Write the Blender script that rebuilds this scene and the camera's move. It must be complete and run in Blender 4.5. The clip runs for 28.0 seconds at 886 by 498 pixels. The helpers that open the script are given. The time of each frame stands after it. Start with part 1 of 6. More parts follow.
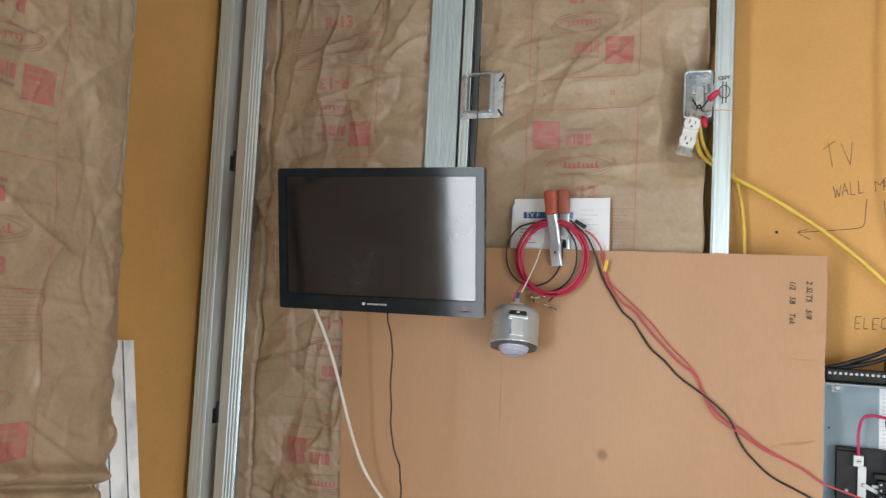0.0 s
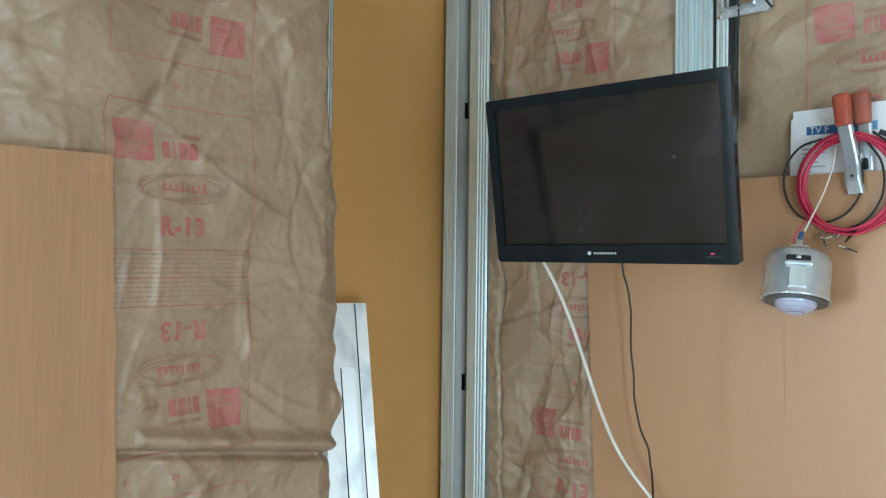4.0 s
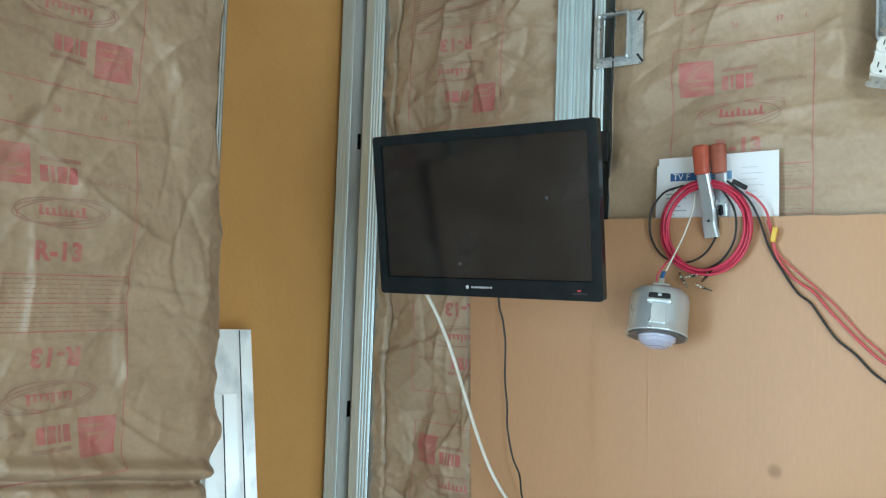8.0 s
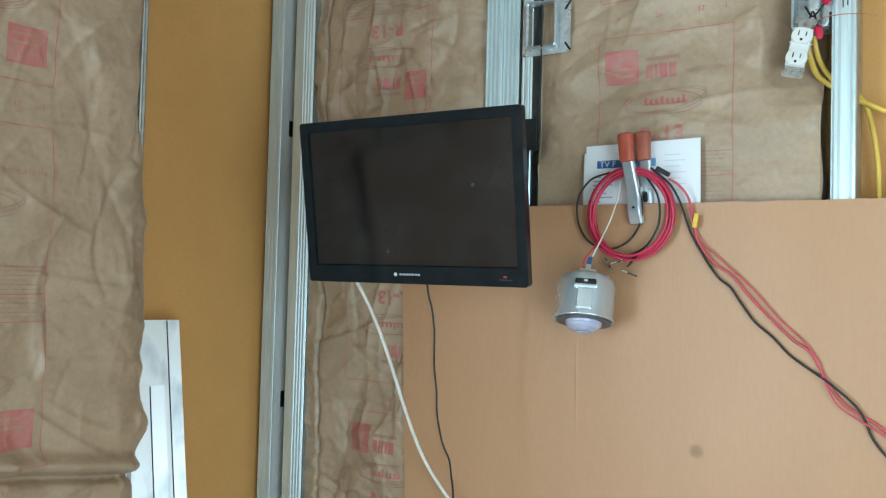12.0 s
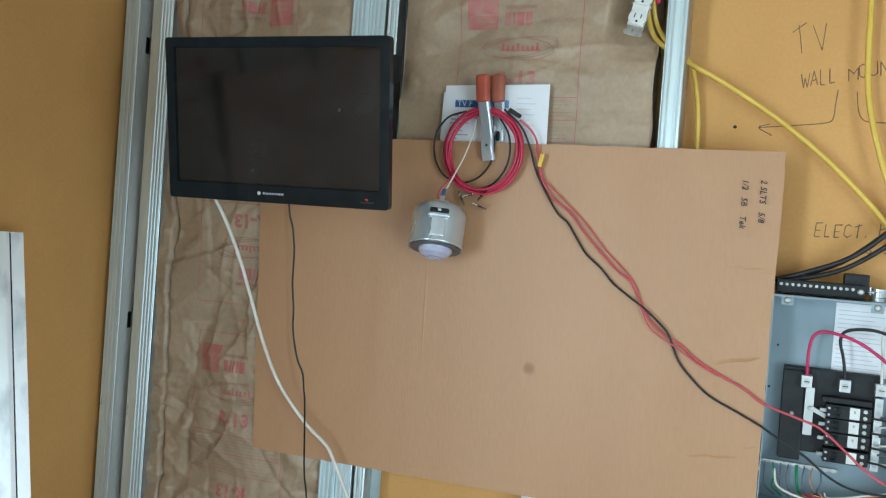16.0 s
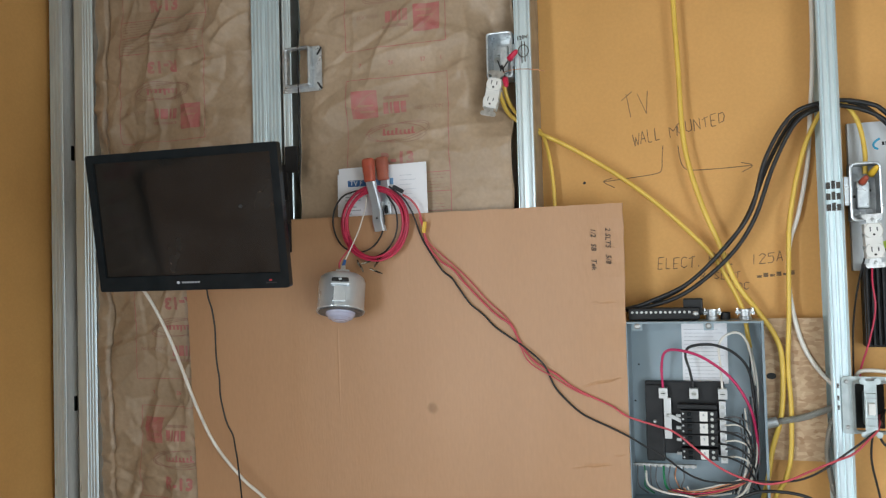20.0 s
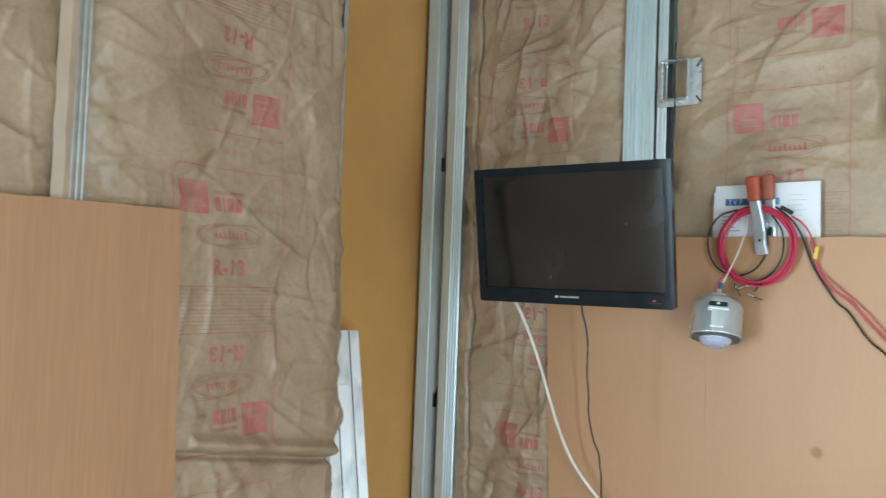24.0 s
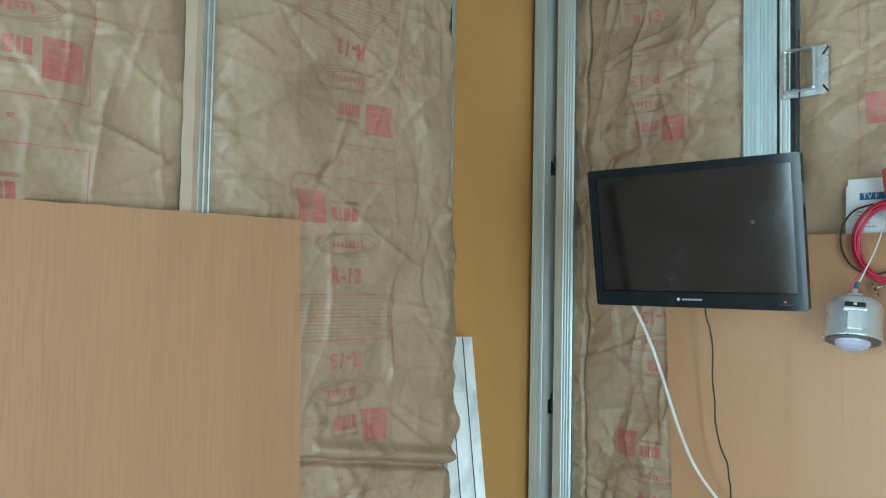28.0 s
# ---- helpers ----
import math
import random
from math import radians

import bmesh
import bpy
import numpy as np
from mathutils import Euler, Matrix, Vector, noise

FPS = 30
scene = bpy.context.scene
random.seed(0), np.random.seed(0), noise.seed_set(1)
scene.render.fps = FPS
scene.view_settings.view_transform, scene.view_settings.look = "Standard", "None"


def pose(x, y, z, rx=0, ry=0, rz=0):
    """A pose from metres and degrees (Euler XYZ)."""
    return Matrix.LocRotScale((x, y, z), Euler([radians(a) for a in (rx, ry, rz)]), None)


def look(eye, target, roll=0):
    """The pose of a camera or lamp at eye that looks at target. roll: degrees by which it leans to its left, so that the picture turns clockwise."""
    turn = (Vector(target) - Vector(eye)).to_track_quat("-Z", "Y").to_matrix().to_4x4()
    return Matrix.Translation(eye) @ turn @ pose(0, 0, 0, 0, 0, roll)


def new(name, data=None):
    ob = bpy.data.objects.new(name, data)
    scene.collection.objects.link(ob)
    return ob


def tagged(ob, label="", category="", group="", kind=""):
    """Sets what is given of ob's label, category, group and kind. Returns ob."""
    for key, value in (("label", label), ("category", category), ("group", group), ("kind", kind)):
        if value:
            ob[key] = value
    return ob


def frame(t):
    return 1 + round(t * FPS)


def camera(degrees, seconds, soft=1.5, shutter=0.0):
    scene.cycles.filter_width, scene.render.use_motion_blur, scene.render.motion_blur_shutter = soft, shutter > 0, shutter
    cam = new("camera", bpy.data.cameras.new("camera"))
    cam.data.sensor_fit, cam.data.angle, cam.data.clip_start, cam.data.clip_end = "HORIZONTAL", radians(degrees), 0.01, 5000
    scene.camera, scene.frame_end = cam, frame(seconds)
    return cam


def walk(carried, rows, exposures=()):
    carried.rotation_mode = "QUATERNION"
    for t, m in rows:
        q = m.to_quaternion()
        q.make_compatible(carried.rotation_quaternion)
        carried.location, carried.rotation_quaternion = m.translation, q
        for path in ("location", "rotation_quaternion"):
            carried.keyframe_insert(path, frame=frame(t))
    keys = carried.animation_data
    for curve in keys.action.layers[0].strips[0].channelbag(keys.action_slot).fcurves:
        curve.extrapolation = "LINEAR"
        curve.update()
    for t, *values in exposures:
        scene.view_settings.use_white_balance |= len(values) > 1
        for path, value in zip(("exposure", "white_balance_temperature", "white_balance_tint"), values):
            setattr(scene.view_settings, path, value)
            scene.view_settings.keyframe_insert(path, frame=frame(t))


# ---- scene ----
cam = camera(57.3, 28.0, 1.2, 0.28)
PATH = [
    (0, (0.664, -0.027, 1.414), (-0.046, 1.838, 1.553), 2.9),
    (0.5, (0.671, -0.017, 1.411), (-0.171, 1.794, 1.518), 2.4),
    (1, (0.68, 0.004, 1.391), (-0.307, 1.743, 1.443), 1.8),
    (1.5, (0.642, 0.084, 1.39), (-0.435, 1.769, 1.44), 1.1),
    (2, (0.567, 0.185, 1.392), (-0.547, 1.845, 1.438), 1.4),
    (2.5, (0.603, 0.244, 1.393), (-0.653, 1.8, 1.426), 1.4),
    (4.5, (0.695, 0.292, 1.398), (-0.671, 1.752, 1.425), 0.7),
    (5, (0.715, 0.286, 1.41), (-0.606, 1.787, 1.447), 1.1),
    (5.5, (0.759, 0.305, 1.416), (-0.402, 1.933, 1.464), 1.0),
    (6, (0.788, 0.3, 1.408), (-0.264, 1.999, 1.472), 0.9),
    (6.5, (0.783, 0.286, 1.411), (-0.249, 1.999, 1.471), 1.3),
    (7, (0.754, 0.278, 1.414), (-0.319, 1.963, 1.486), 1.6),
    (7.5, (0.74, 0.271, 1.424), (-0.402, 1.911, 1.502), 2.0),
    (8, (0.736, 0.28, 1.412), (-0.443, 1.893, 1.5), 2.0),
    (8.5, (0.735, 0.278, 1.413), (-0.474, 1.869, 1.499), 2.0),
    (9, (0.735, 0.262, 1.416), (-0.485, 1.844, 1.5), 2.3),
    (9.5, (0.736, 0.265, 1.414), (-0.472, 1.858, 1.49), 2.0),
    (10, (0.733, 0.279, 1.407), (-0.437, 1.899, 1.486), 1.7),
    (10.5, (0.736, 0.301, 1.412), (-0.422, 1.929, 1.489), 1.5),
    (11, (0.743, 0.312, 1.411), (-0.397, 1.953, 1.491), 1.6),
    (11.5, (0.751, 0.305, 1.411), (-0.356, 1.969, 1.482), 1.4),
    (12, (0.761, 0.298, 1.409), (-0.307, 1.987, 1.475), 1.5),
    (12.5, (0.769, 0.298, 1.406), (-0.269, 2.006, 1.463), 1.6),
    (14.5, (0.755, 0.302, 1.4), (-0.205, 2.056, 1.415), 1.7),
    (15, (0.764, 0.286, 1.387), (-0.057, 2.11, 1.413), 2.1),
    (15.5, (0.741, 0.245, 1.371), (0.041, 2.118, 1.363), 3.2),
    (16, (0.775, 0.214, 1.362), (0.054, 2.079, 1.324), 4.3),
    (16.5, (0.88, 0.134, 1.349), (0.075, 1.963, 1.28), 3.8),
    (17, (0.952, 0.079, 1.355), (0.193, 1.927, 1.273), 2.1),
    (17.5, (0.962, 0.028, 1.353), (0.294, 1.913, 1.325), 1.5),
    (18, (0.941, 0.012, 1.362), (0.299, 1.906, 1.352), 1.5),
    (18.5, (0.937, 0.012, 1.367), (0.32, 1.914, 1.376), 1.9),
    (19, (0.972, 0.038, 1.393), (0.392, 1.952, 1.416), -0.2),
    (19.5, (0.983, 0.034, 1.408), (0.407, 1.949, 1.445), -1.2),
    (20, (0.978, 0.024, 1.409), (0.359, 1.925, 1.474), -1.6),
    (20.5, (0.969, 0.03, 1.41), (0.295, 1.91, 1.513), -1.7),
    (22.5, (0.898, -0.018, 1.404), (0.03, 1.782, 1.492), 0.9),
    (23, (0.885, -0.019, 1.426), (-0.053, 1.746, 1.51), 1.3),
    (23.2, (0.86, -0.018, 1.436), (-0.119, 1.725, 1.507), 1.5),
    (23.5, (0.826, -0.014, 1.432), (-0.24, 1.677, 1.501), 1.8),
    (24, (0.789, -0.037, 1.433), (-0.439, 1.539, 1.512), 2.1),
    (24.5, (0.757, -0.065, 1.428), (-0.582, 1.414, 1.561), 1.9),
    (25, (0.744, -0.059, 1.427), (-0.666, 1.353, 1.557), 1.6),
    (25.5, (0.737, -0.059, 1.421), (-0.712, 1.315, 1.53), 1.3),
    (26, (0.756, -0.049, 1.423), (-0.706, 1.312, 1.514), 1.0),
    (26.5, (0.755, -0.046, 1.425), (-0.698, 1.326, 1.503), 0.9),
    (27, (0.747, -0.043, 1.423), (-0.69, 1.346, 1.495), 1.1),
    (27.5, (0.75, -0.044, 1.425), (-0.679, 1.353, 1.504), 1.2),
    (28, (0.761, -0.043, 1.428), (-0.655, 1.366, 1.518), 1.1),
]
EXPOSURES = [(0.0, -0.28, 5820, 6), (1.0, -0.21, 5480, -2), (2.0, -0.16, 5280, -4), (5.0, -0.07, 4950, -9), (8.0, -0.05, 4980, -10), (11.0, -0.05, 4930, -10), (14.5, -0.19, 4920, -7), (16.0, -0.36, 5060, -6), (18.0, -0.53, 5450, 0), (20.5, -0.54, 5660, 4), (22.5, -0.26, 5570, 1), (25.0, -0.03, 4890, -8), (28.0, -0.05, 4760, -14)]
walk(cam, [(t, look(eye, target, roll)) for t, eye, target, roll in PATH], EXPOSURES)
# ---- light ----
scene.view_settings.exposure = 0.0
world = bpy.data.worlds.new("sky")
scene.world = world
world.use_nodes = True
wn = world.node_tree.nodes
sky = wn.new("ShaderNodeTexSky")
sky.sky_type, sky.sun_disc = "NISHITA", False
sky.sun_elevation, sky.sun_rotation = radians(38), radians(200)
wn["Background"].inputs["Strength"].default_value = 0.1
world.node_tree.links.new(sky.outputs[0], wn["Background"].inputs["Color"])


def area_lamp(name, place, target, width, height, watts, colour):
    data = bpy.data.lights.new(name, "AREA")
    data.shape, data.size, data.size_y = "RECTANGLE", width, height
    data.energy, data.color = watts, colour
    ob = new(name, data)
    ob.matrix_world = look(place, target)
    return ob


area_lamp("west_doorway_daylight", (-0.562, -1.46, 1.02), (2.0, -1.46, 1.02), 1.16, 1.90, 142, (1.0, 0.985, 0.96))
# added fill from the south, no source known there
area_lamp("south_fill_light", (1.25, -2.14, 1.10), (0.9, 1.0, 1.15), 1.7, 1.95, 12, (1.0, 0.985, 0.96))
# added fill that brightens the west wall, no source known there
area_lamp("east_fill_light", (2.36, -0.45, 0.97), (-0.6, 1.4, 0.85), 1.1, 1.72, 51, (1.0, 0.985, 0.96))


# ---- materials ----
def material(name, colour, rough=0.6, metal=0.0, second=None, scale=8.0, spread=(0.35, 0.65), stretch=(1, 1, 1),
             grain=0.0, grain_scale=200.0, bump=0.0, bump_scale=60.0, vary=0.0, rough_vary=0.0, clear=0.0, detail=6.0, crease=False):
    m = bpy.data.materials.new(name)
    m.use_nodes = True
    nt = m.node_tree
    n, link = nt.nodes, nt.links.new
    b = n["Principled BSDF"]
    b.inputs["Roughness"].default_value, b.inputs["Metallic"].default_value = rough, metal
    b.inputs["Coat Weight"].default_value = clear
    co = n.new("ShaderNodeTexCoord")
    mp = n.new("ShaderNodeMapping")
    mp.inputs["Scale"].default_value = stretch
    link(co.outputs["Object"], mp.inputs["Vector"])
    big = n.new("ShaderNodeTexNoise")
    big.inputs["Scale"].default_value, big.inputs["Detail"].default_value = scale, detail
    link(mp.outputs[0], big.inputs["Vector"])
    ramp = n.new("ShaderNodeMapRange")
    ramp.inputs[1].default_value, ramp.inputs[2].default_value = spread
    link(big.outputs[0], ramp.inputs[0])
    mix = n.new("ShaderNodeMix")
    mix.data_type = "RGBA"
    mix.inputs[6].default_value = (*colour, 1)
    mix.inputs[7].default_value = (*(second or [c * 0.85 for c in colour]), 1)
    link(ramp.outputs[0], mix.inputs[0])
    last = mix.outputs[2]
    fine = n.new("ShaderNodeTexNoise")
    fine.inputs["Scale"].default_value, fine.inputs["Detail"].default_value = grain_scale, 3
    link(mp.outputs[0], fine.inputs["Vector"])
    if grain:
        g = n.new("ShaderNodeMapRange")
        g.inputs[1].default_value, g.inputs[2].default_value = 0.3, 0.7
        g.inputs[3].default_value, g.inputs[4].default_value = 1 - grain, 1 + grain
        link(fine.outputs[0], g.inputs[0])
        mul = n.new("ShaderNodeVectorMath")
        mul.operation = "SCALE"
        link(last, mul.inputs[0])
        link(g.outputs[0], mul.inputs["Scale"])
        last = mul.outputs[0]
    if vary:
        info = n.new("ShaderNodeObjectInfo")
        v = n.new("ShaderNodeMapRange")
        v.inputs[3].default_value, v.inputs[4].default_value = 1 - vary, 1 + vary
        link(info.outputs["Random"], v.inputs[0])
        mul = n.new("ShaderNodeVectorMath")
        mul.operation = "SCALE"
        link(last, mul.inputs[0])
        link(v.outputs[0], mul.inputs["Scale"])
        last = mul.outputs[0]
    link(last, b.inputs["Base Color"])
    if rough_vary:
        r = n.new("ShaderNodeMapRange")
        r.inputs[3].default_value, r.inputs[4].default_value = max(0.02, rough - rough_vary), min(1, rough + rough_vary)
        link(big.outputs[0], r.inputs[0])
        link(r.outputs[0], b.inputs["Roughness"])
    if bump:
        bn = n.new("ShaderNodeTexNoise")
        bn.noise_type = "RIDGED_MULTIFRACTAL" if crease else "FBM"
        bn.inputs["Scale"].default_value, bn.inputs["Detail"].default_value = bump_scale, 5
        link(mp.outputs[0], bn.inputs["Vector"])
        bp = n.new("ShaderNodeBump")
        bp.inputs["Strength"].default_value, bp.inputs["Distance"].default_value = bump, 0.010 if crease else 0.004
        link(bn.outputs[0], bp.inputs["Height"])
        link(bp.outputs[0], b.inputs["Normal"])
    return m


BOARD = material("sheathing_board", (0.655, 0.357, 0.105), 0.7, second=(0.57, 0.308, 0.086), scale=3.0, grain=0.03, grain_scale=140, bump=0.05, bump_scale=90)
KRAFT_EDGE = material("pale_kraft_flange", (0.51, 0.39, 0.285), 0.45, second=(0.42, 0.315, 0.22), scale=9, bump=0.3, bump_scale=30)
KRAFT = material("kraft_paper", (0.427, 0.313, 0.203), 0.43, second=(0.347, 0.251, 0.156), scale=7.0, grain=0.06, grain_scale=120, bump=0.24, bump_scale=42, crease=True, rough_vary=0.13)
CARD = material("corrugated_cardboard", (0.47, 0.268, 0.134), 0.44, second=(0.422, 0.236, 0.115), scale=3.2, stretch=(1, 1, 0.3), grain=0.025, grain_scale=150, bump=0.12, bump_scale=160)
STREAKY_CARD = material("streaky_cardboard", (0.445, 0.253, 0.134), 0.37, second=(0.412, 0.233, 0.122), scale=11, stretch=(1, 1, 0.06), spread=(0.3, 0.7), grain=0.05, grain_scale=150, bump=0.14, bump_scale=160)
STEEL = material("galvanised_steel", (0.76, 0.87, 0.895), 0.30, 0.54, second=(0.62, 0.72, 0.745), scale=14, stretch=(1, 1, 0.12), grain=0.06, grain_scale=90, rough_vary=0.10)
# lighter copy of the steel, brightens the corner web in its deep shade
STEEL_WEB_LIT = material("brightened_galvanised_web", (0.82, 0.81, 0.755), 0.42, 0.2, second=(0.70, 0.69, 0.64), scale=18, stretch=(1, 1, 0.2), rough_vary=0.1, grain=0.06)
# darker steel: shade on west studs and plain webs, dull metal on fittings
STEEL_DULL_SHADED = material("dull_shaded_steel", (0.50, 0.50, 0.47), 0.5, 0.75, second=(0.40, 0.40, 0.37), scale=30, rough_vary=0.1)
BRIGHT = material("bright_bare_sheet_metal", (0.97, 0.975, 0.98), 0.36, 0.6, second=(0.60, 0.63, 0.655), scale=16, stretch=(1, 1, 0.45), spread=(0.52, 0.72), rough_vary=0.1)
ZINC = material("zinc_plated_box", (0.66, 0.69, 0.70), 0.30, 0.65, second=(0.48, 0.51, 0.53), scale=60, rough_vary=0.1, grain=0.06)
CHROME = material("bright_screw_metal", (0.58, 0.58, 0.57), 0.28, 0.95, second=(0.42, 0.42, 0.41), scale=90)
BLACK_GLOSS = material("glossy_black_plastic", (0.008, 0.011, 0.013), 0.10, second=(0.012, 0.015, 0.017), scale=30)
SCREEN = material("television_screen", (0.0085, 0.0085, 0.0080), 0.08, second=(0.016, 0.016, 0.0155), scale=9, spread=(0.45, 0.7), rough_vary=0.03)
BLACK = material("black_plastic", (0.009, 0.009, 0.0095), 0.45, second=(0.016, 0.016, 0.017), scale=50)
BLACK_WIRE = material("black_cable_jacket", (0.011, 0.011, 0.012), 0.5, second=(0.02, 0.02, 0.02), scale=40)
GREY_WIRE = material("grey_cable_jacket", (0.13, 0.135, 0.14), 0.45, second=(0.09, 0.09, 0.095), scale=40)
RED_WIRE = material("red_wire_insulation", (0.54, 0.03, 0.082), 0.38, second=(0.45, 0.024, 0.066), scale=40)
PALE_RED = material("pale_red_wire", (0.56, 0.075, 0.10), 0.42, second=(0.48, 0.075, 0.09), scale=40)
WHITE_WIRE = material("white_cable_jacket", (0.79, 0.755, 0.68), 0.42, second=(0.69, 0.65, 0.575), scale=25)
YELLOW_WIRE = material("yellow_cable_jacket", (0.78, 0.54, 0.085), 0.4, second=(0.68, 0.45, 0.06), scale=20)
MAGENTA_WIRE = material("magenta_red_wire", (0.55, 0.02, 0.12), 0.38, second=(0.46, 0.016, 0.095), scale=40)
GREEN_WIRE = material("green_wire_insulation", (0.02, 0.20, 0.07), 0.4)
COPPER = material("bare_copper", (0.62, 0.30, 0.16), 0.35, 0.9)
WHITE = material("white_plastic", (0.78, 0.77, 0.73), 0.35, second=(0.70, 0.69, 0.65), scale=30)
PAPER = material("white_paper", (0.84, 0.84, 0.86), 0.7, second=(0.78, 0.78, 0.80), scale=9, bump=0.1, bump_scale=15)
CLAMP_DARK = material("dark_blued_steel", (0.34, 0.36, 0.345), 0.20, 0.93, second=(0.12, 0.13, 0.125), scale=26, rough_vary=0.08)
DARK_ZINC = material("dark_zinc", (0.36, 0.375, 0.38), 0.42, 0.6, second=(0.24, 0.25, 0.255), scale=45, spread=(0.4, 0.6), rough_vary=0.1)
# pale and dark tones paint the highlights and dark reflections of shiny clips
CLIP_METAL = material("two_tone_nickel_clip", (0.42, 0.37, 0.29), 0.22, 0.95, second=(0.045, 0.038, 0.03), scale=160, spread=(0.42, 0.56))
SWITCH_ZINC = material("pale_zinc_plate", (0.47, 0.515, 0.51), 0.34, 0.6, second=(0.36, 0.40, 0.395), scale=50, rough_vary=0.1, grain=0.05)
CARTON = material("glossy_carton", (0.55, 0.57, 0.58), 0.4, second=(0.49, 0.51, 0.52), scale=12)
BLUE_INK = material("blue_ink", (0.045, 0.13, 0.33), 0.7)
PALE_BLUE = material("pale_blue_ink", (0.33, 0.50, 0.70), 0.7, second=(0.10, 0.25, 0.50), scale=12)
FADED_INK = material("faded_grey_print", (0.60, 0.61, 0.64), 0.7)
PALE_INK = material("grey_ink", (0.42, 0.43, 0.45), 0.7)
WHITE_INK = material("white_ink", (0.72, 0.74, 0.78), 0.7)
MARKER = material("marker_ink", (0.035, 0.032, 0.03), 0.65, second=(0.07, 0.058, 0.045), scale=90)
PENCIL = material("pencil_line", (0.115, 0.072, 0.036), 0.7, second=(0.23, 0.135, 0.055), scale=70, spread=(0.4, 0.7))
PRINT = material("red_print", (0.42, 0.135, 0.118), 0.42, second=(0.40, 0.21, 0.155), scale=30, spread=(0.38, 0.72), bump=0.16, bump_scale=48, crease=True)
PRINT_FAINT = material("faint_red_print", (0.335, 0.16, 0.112), 0.45, second=(0.33, 0.225, 0.152), scale=40, spread=(0.35, 0.6), bump=0.35, bump_scale=26, crease=True)
PRINT_LIGHT = material("kraft_gap_in_print", (0.42, 0.20, 0.135), 0.55, second=(0.38, 0.22, 0.14), scale=30)
ORANGE = material("orange_vinyl", (0.50, 0.10, 0.048), 0.42, second=(0.38, 0.085, 0.05), scale=40)
ORANGE_DULLER = material("duller_orange_vinyl", (0.40, 0.125, 0.075), 0.5, second=(0.33, 0.10, 0.06), scale=40)
CAN = material("spun_aluminium", (0.73, 0.775, 0.81), 0.30, 0.62, second=(0.58, 0.62, 0.655), scale=25, stretch=(1, 1, 0.3), rough_vary=0.1)
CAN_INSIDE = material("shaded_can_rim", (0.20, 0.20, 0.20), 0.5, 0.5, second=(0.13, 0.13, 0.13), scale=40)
LENS = material("frosted_violet_lens", (0.47, 0.47, 0.60), 0.2, second=(0.55, 0.55, 0.66), scale=40, clear=0.4)
YELLOW = material("yellow_vinyl", (0.75, 0.48, 0.03), 0.4)
PINK_CAP = material("red_wire_nut", (0.62, 0.02, 0.07), 0.4)
PANEL_GREY = material("grey_enamel", (0.275, 0.335, 0.372), 0.34, 0.1, second=(0.23, 0.285, 0.315), scale=9, rough_vary=0.08)
LIGHT_METAL = material("tin_plated_bus", (0.58, 0.58, 0.57), 0.4, 0.6)
GREEN_PLASTIC = material("green_terminal_plastic", (0.03, 0.22, 0.12), 0.45)
PALE_GREEN = material("pale_green_face", (0.55, 0.62, 0.58), 0.45)
LCD = material("grey_display", (0.20, 0.24, 0.20), 0.25)
CYAN = material("blue_button", (0.03, 0.30, 0.50), 0.4)
LIME = material("lime_print", (0.42, 0.60, 0.05), 0.6)
PHOTO = material("photo_print", (0.16, 0.17, 0.18), 0.6, second=(0.34, 0.16, 0.15), scale=40)
# unseen floor and walls: grey chosen so their bounced light stays neutral
FLOOR = material("neutral_grey_floor", (0.31, 0.305, 0.29), 0.7, second=(0.25, 0.245, 0.23), scale=5, grain=0.08)
PLAIN_WALL = material("grey_board_wall", (0.40, 0.37, 0.32), 0.8, second=(0.34, 0.315, 0.27), scale=2)
CEILING = material("ceiling_board", (0.45, 0.40, 0.33), 0.8, second=(0.40, 0.35, 0.28), scale=2)
LED_RED = material("red_lamp_dot", (0.5, 0.01, 0.02), 0.3)
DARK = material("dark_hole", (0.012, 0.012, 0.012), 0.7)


def osb():
    m = material("oriented_strand_board", (0.50, 0.33, 0.17), 0.7, bump=0.3, bump_scale=50)
    nt = m.node_tree
    n, link = nt.nodes, nt.links.new
    co = n.new("ShaderNodeTexCoord")
    vo = n.new("ShaderNodeTexVoronoi")
    vo.inputs["Scale"].default_value = 1.0
    vo.inputs["Randomness"].default_value = 1.0
    wob = n.new("ShaderNodeTexNoise")
    wob.inputs["Scale"].default_value = 9
    add = n.new("ShaderNodeMixRGB")
    add.inputs[0].default_value = 0.015
    link(co.outputs["Object"], add.inputs[1])
    link(co.outputs["Object"], wob.inputs["Vector"])
    link(wob.outputs["Color"], add.inputs[2])
    flat = n.new("ShaderNodeMapping")
    flat.inputs["Scale"].default_value = (70, 70, 150)
    flat.inputs["Rotation"].default_value = (0, 0.35, 0)
    link(add.outputs[0], flat.inputs["Vector"])
    link(flat.outputs[0], vo.inputs["Vector"])
    ramp = n.new("ShaderNodeValToRGB")
    e = ramp.color_ramp.elements
    e[0].color, e[1].color = (0.34, 0.20, 0.10, 1), (0.60, 0.44, 0.27, 1)
    link(vo.outputs["Color"], ramp.inputs[0])
    link(ramp.outputs[0], n["Principled BSDF"].inputs["Base Color"])
    return m


OSB = osb()


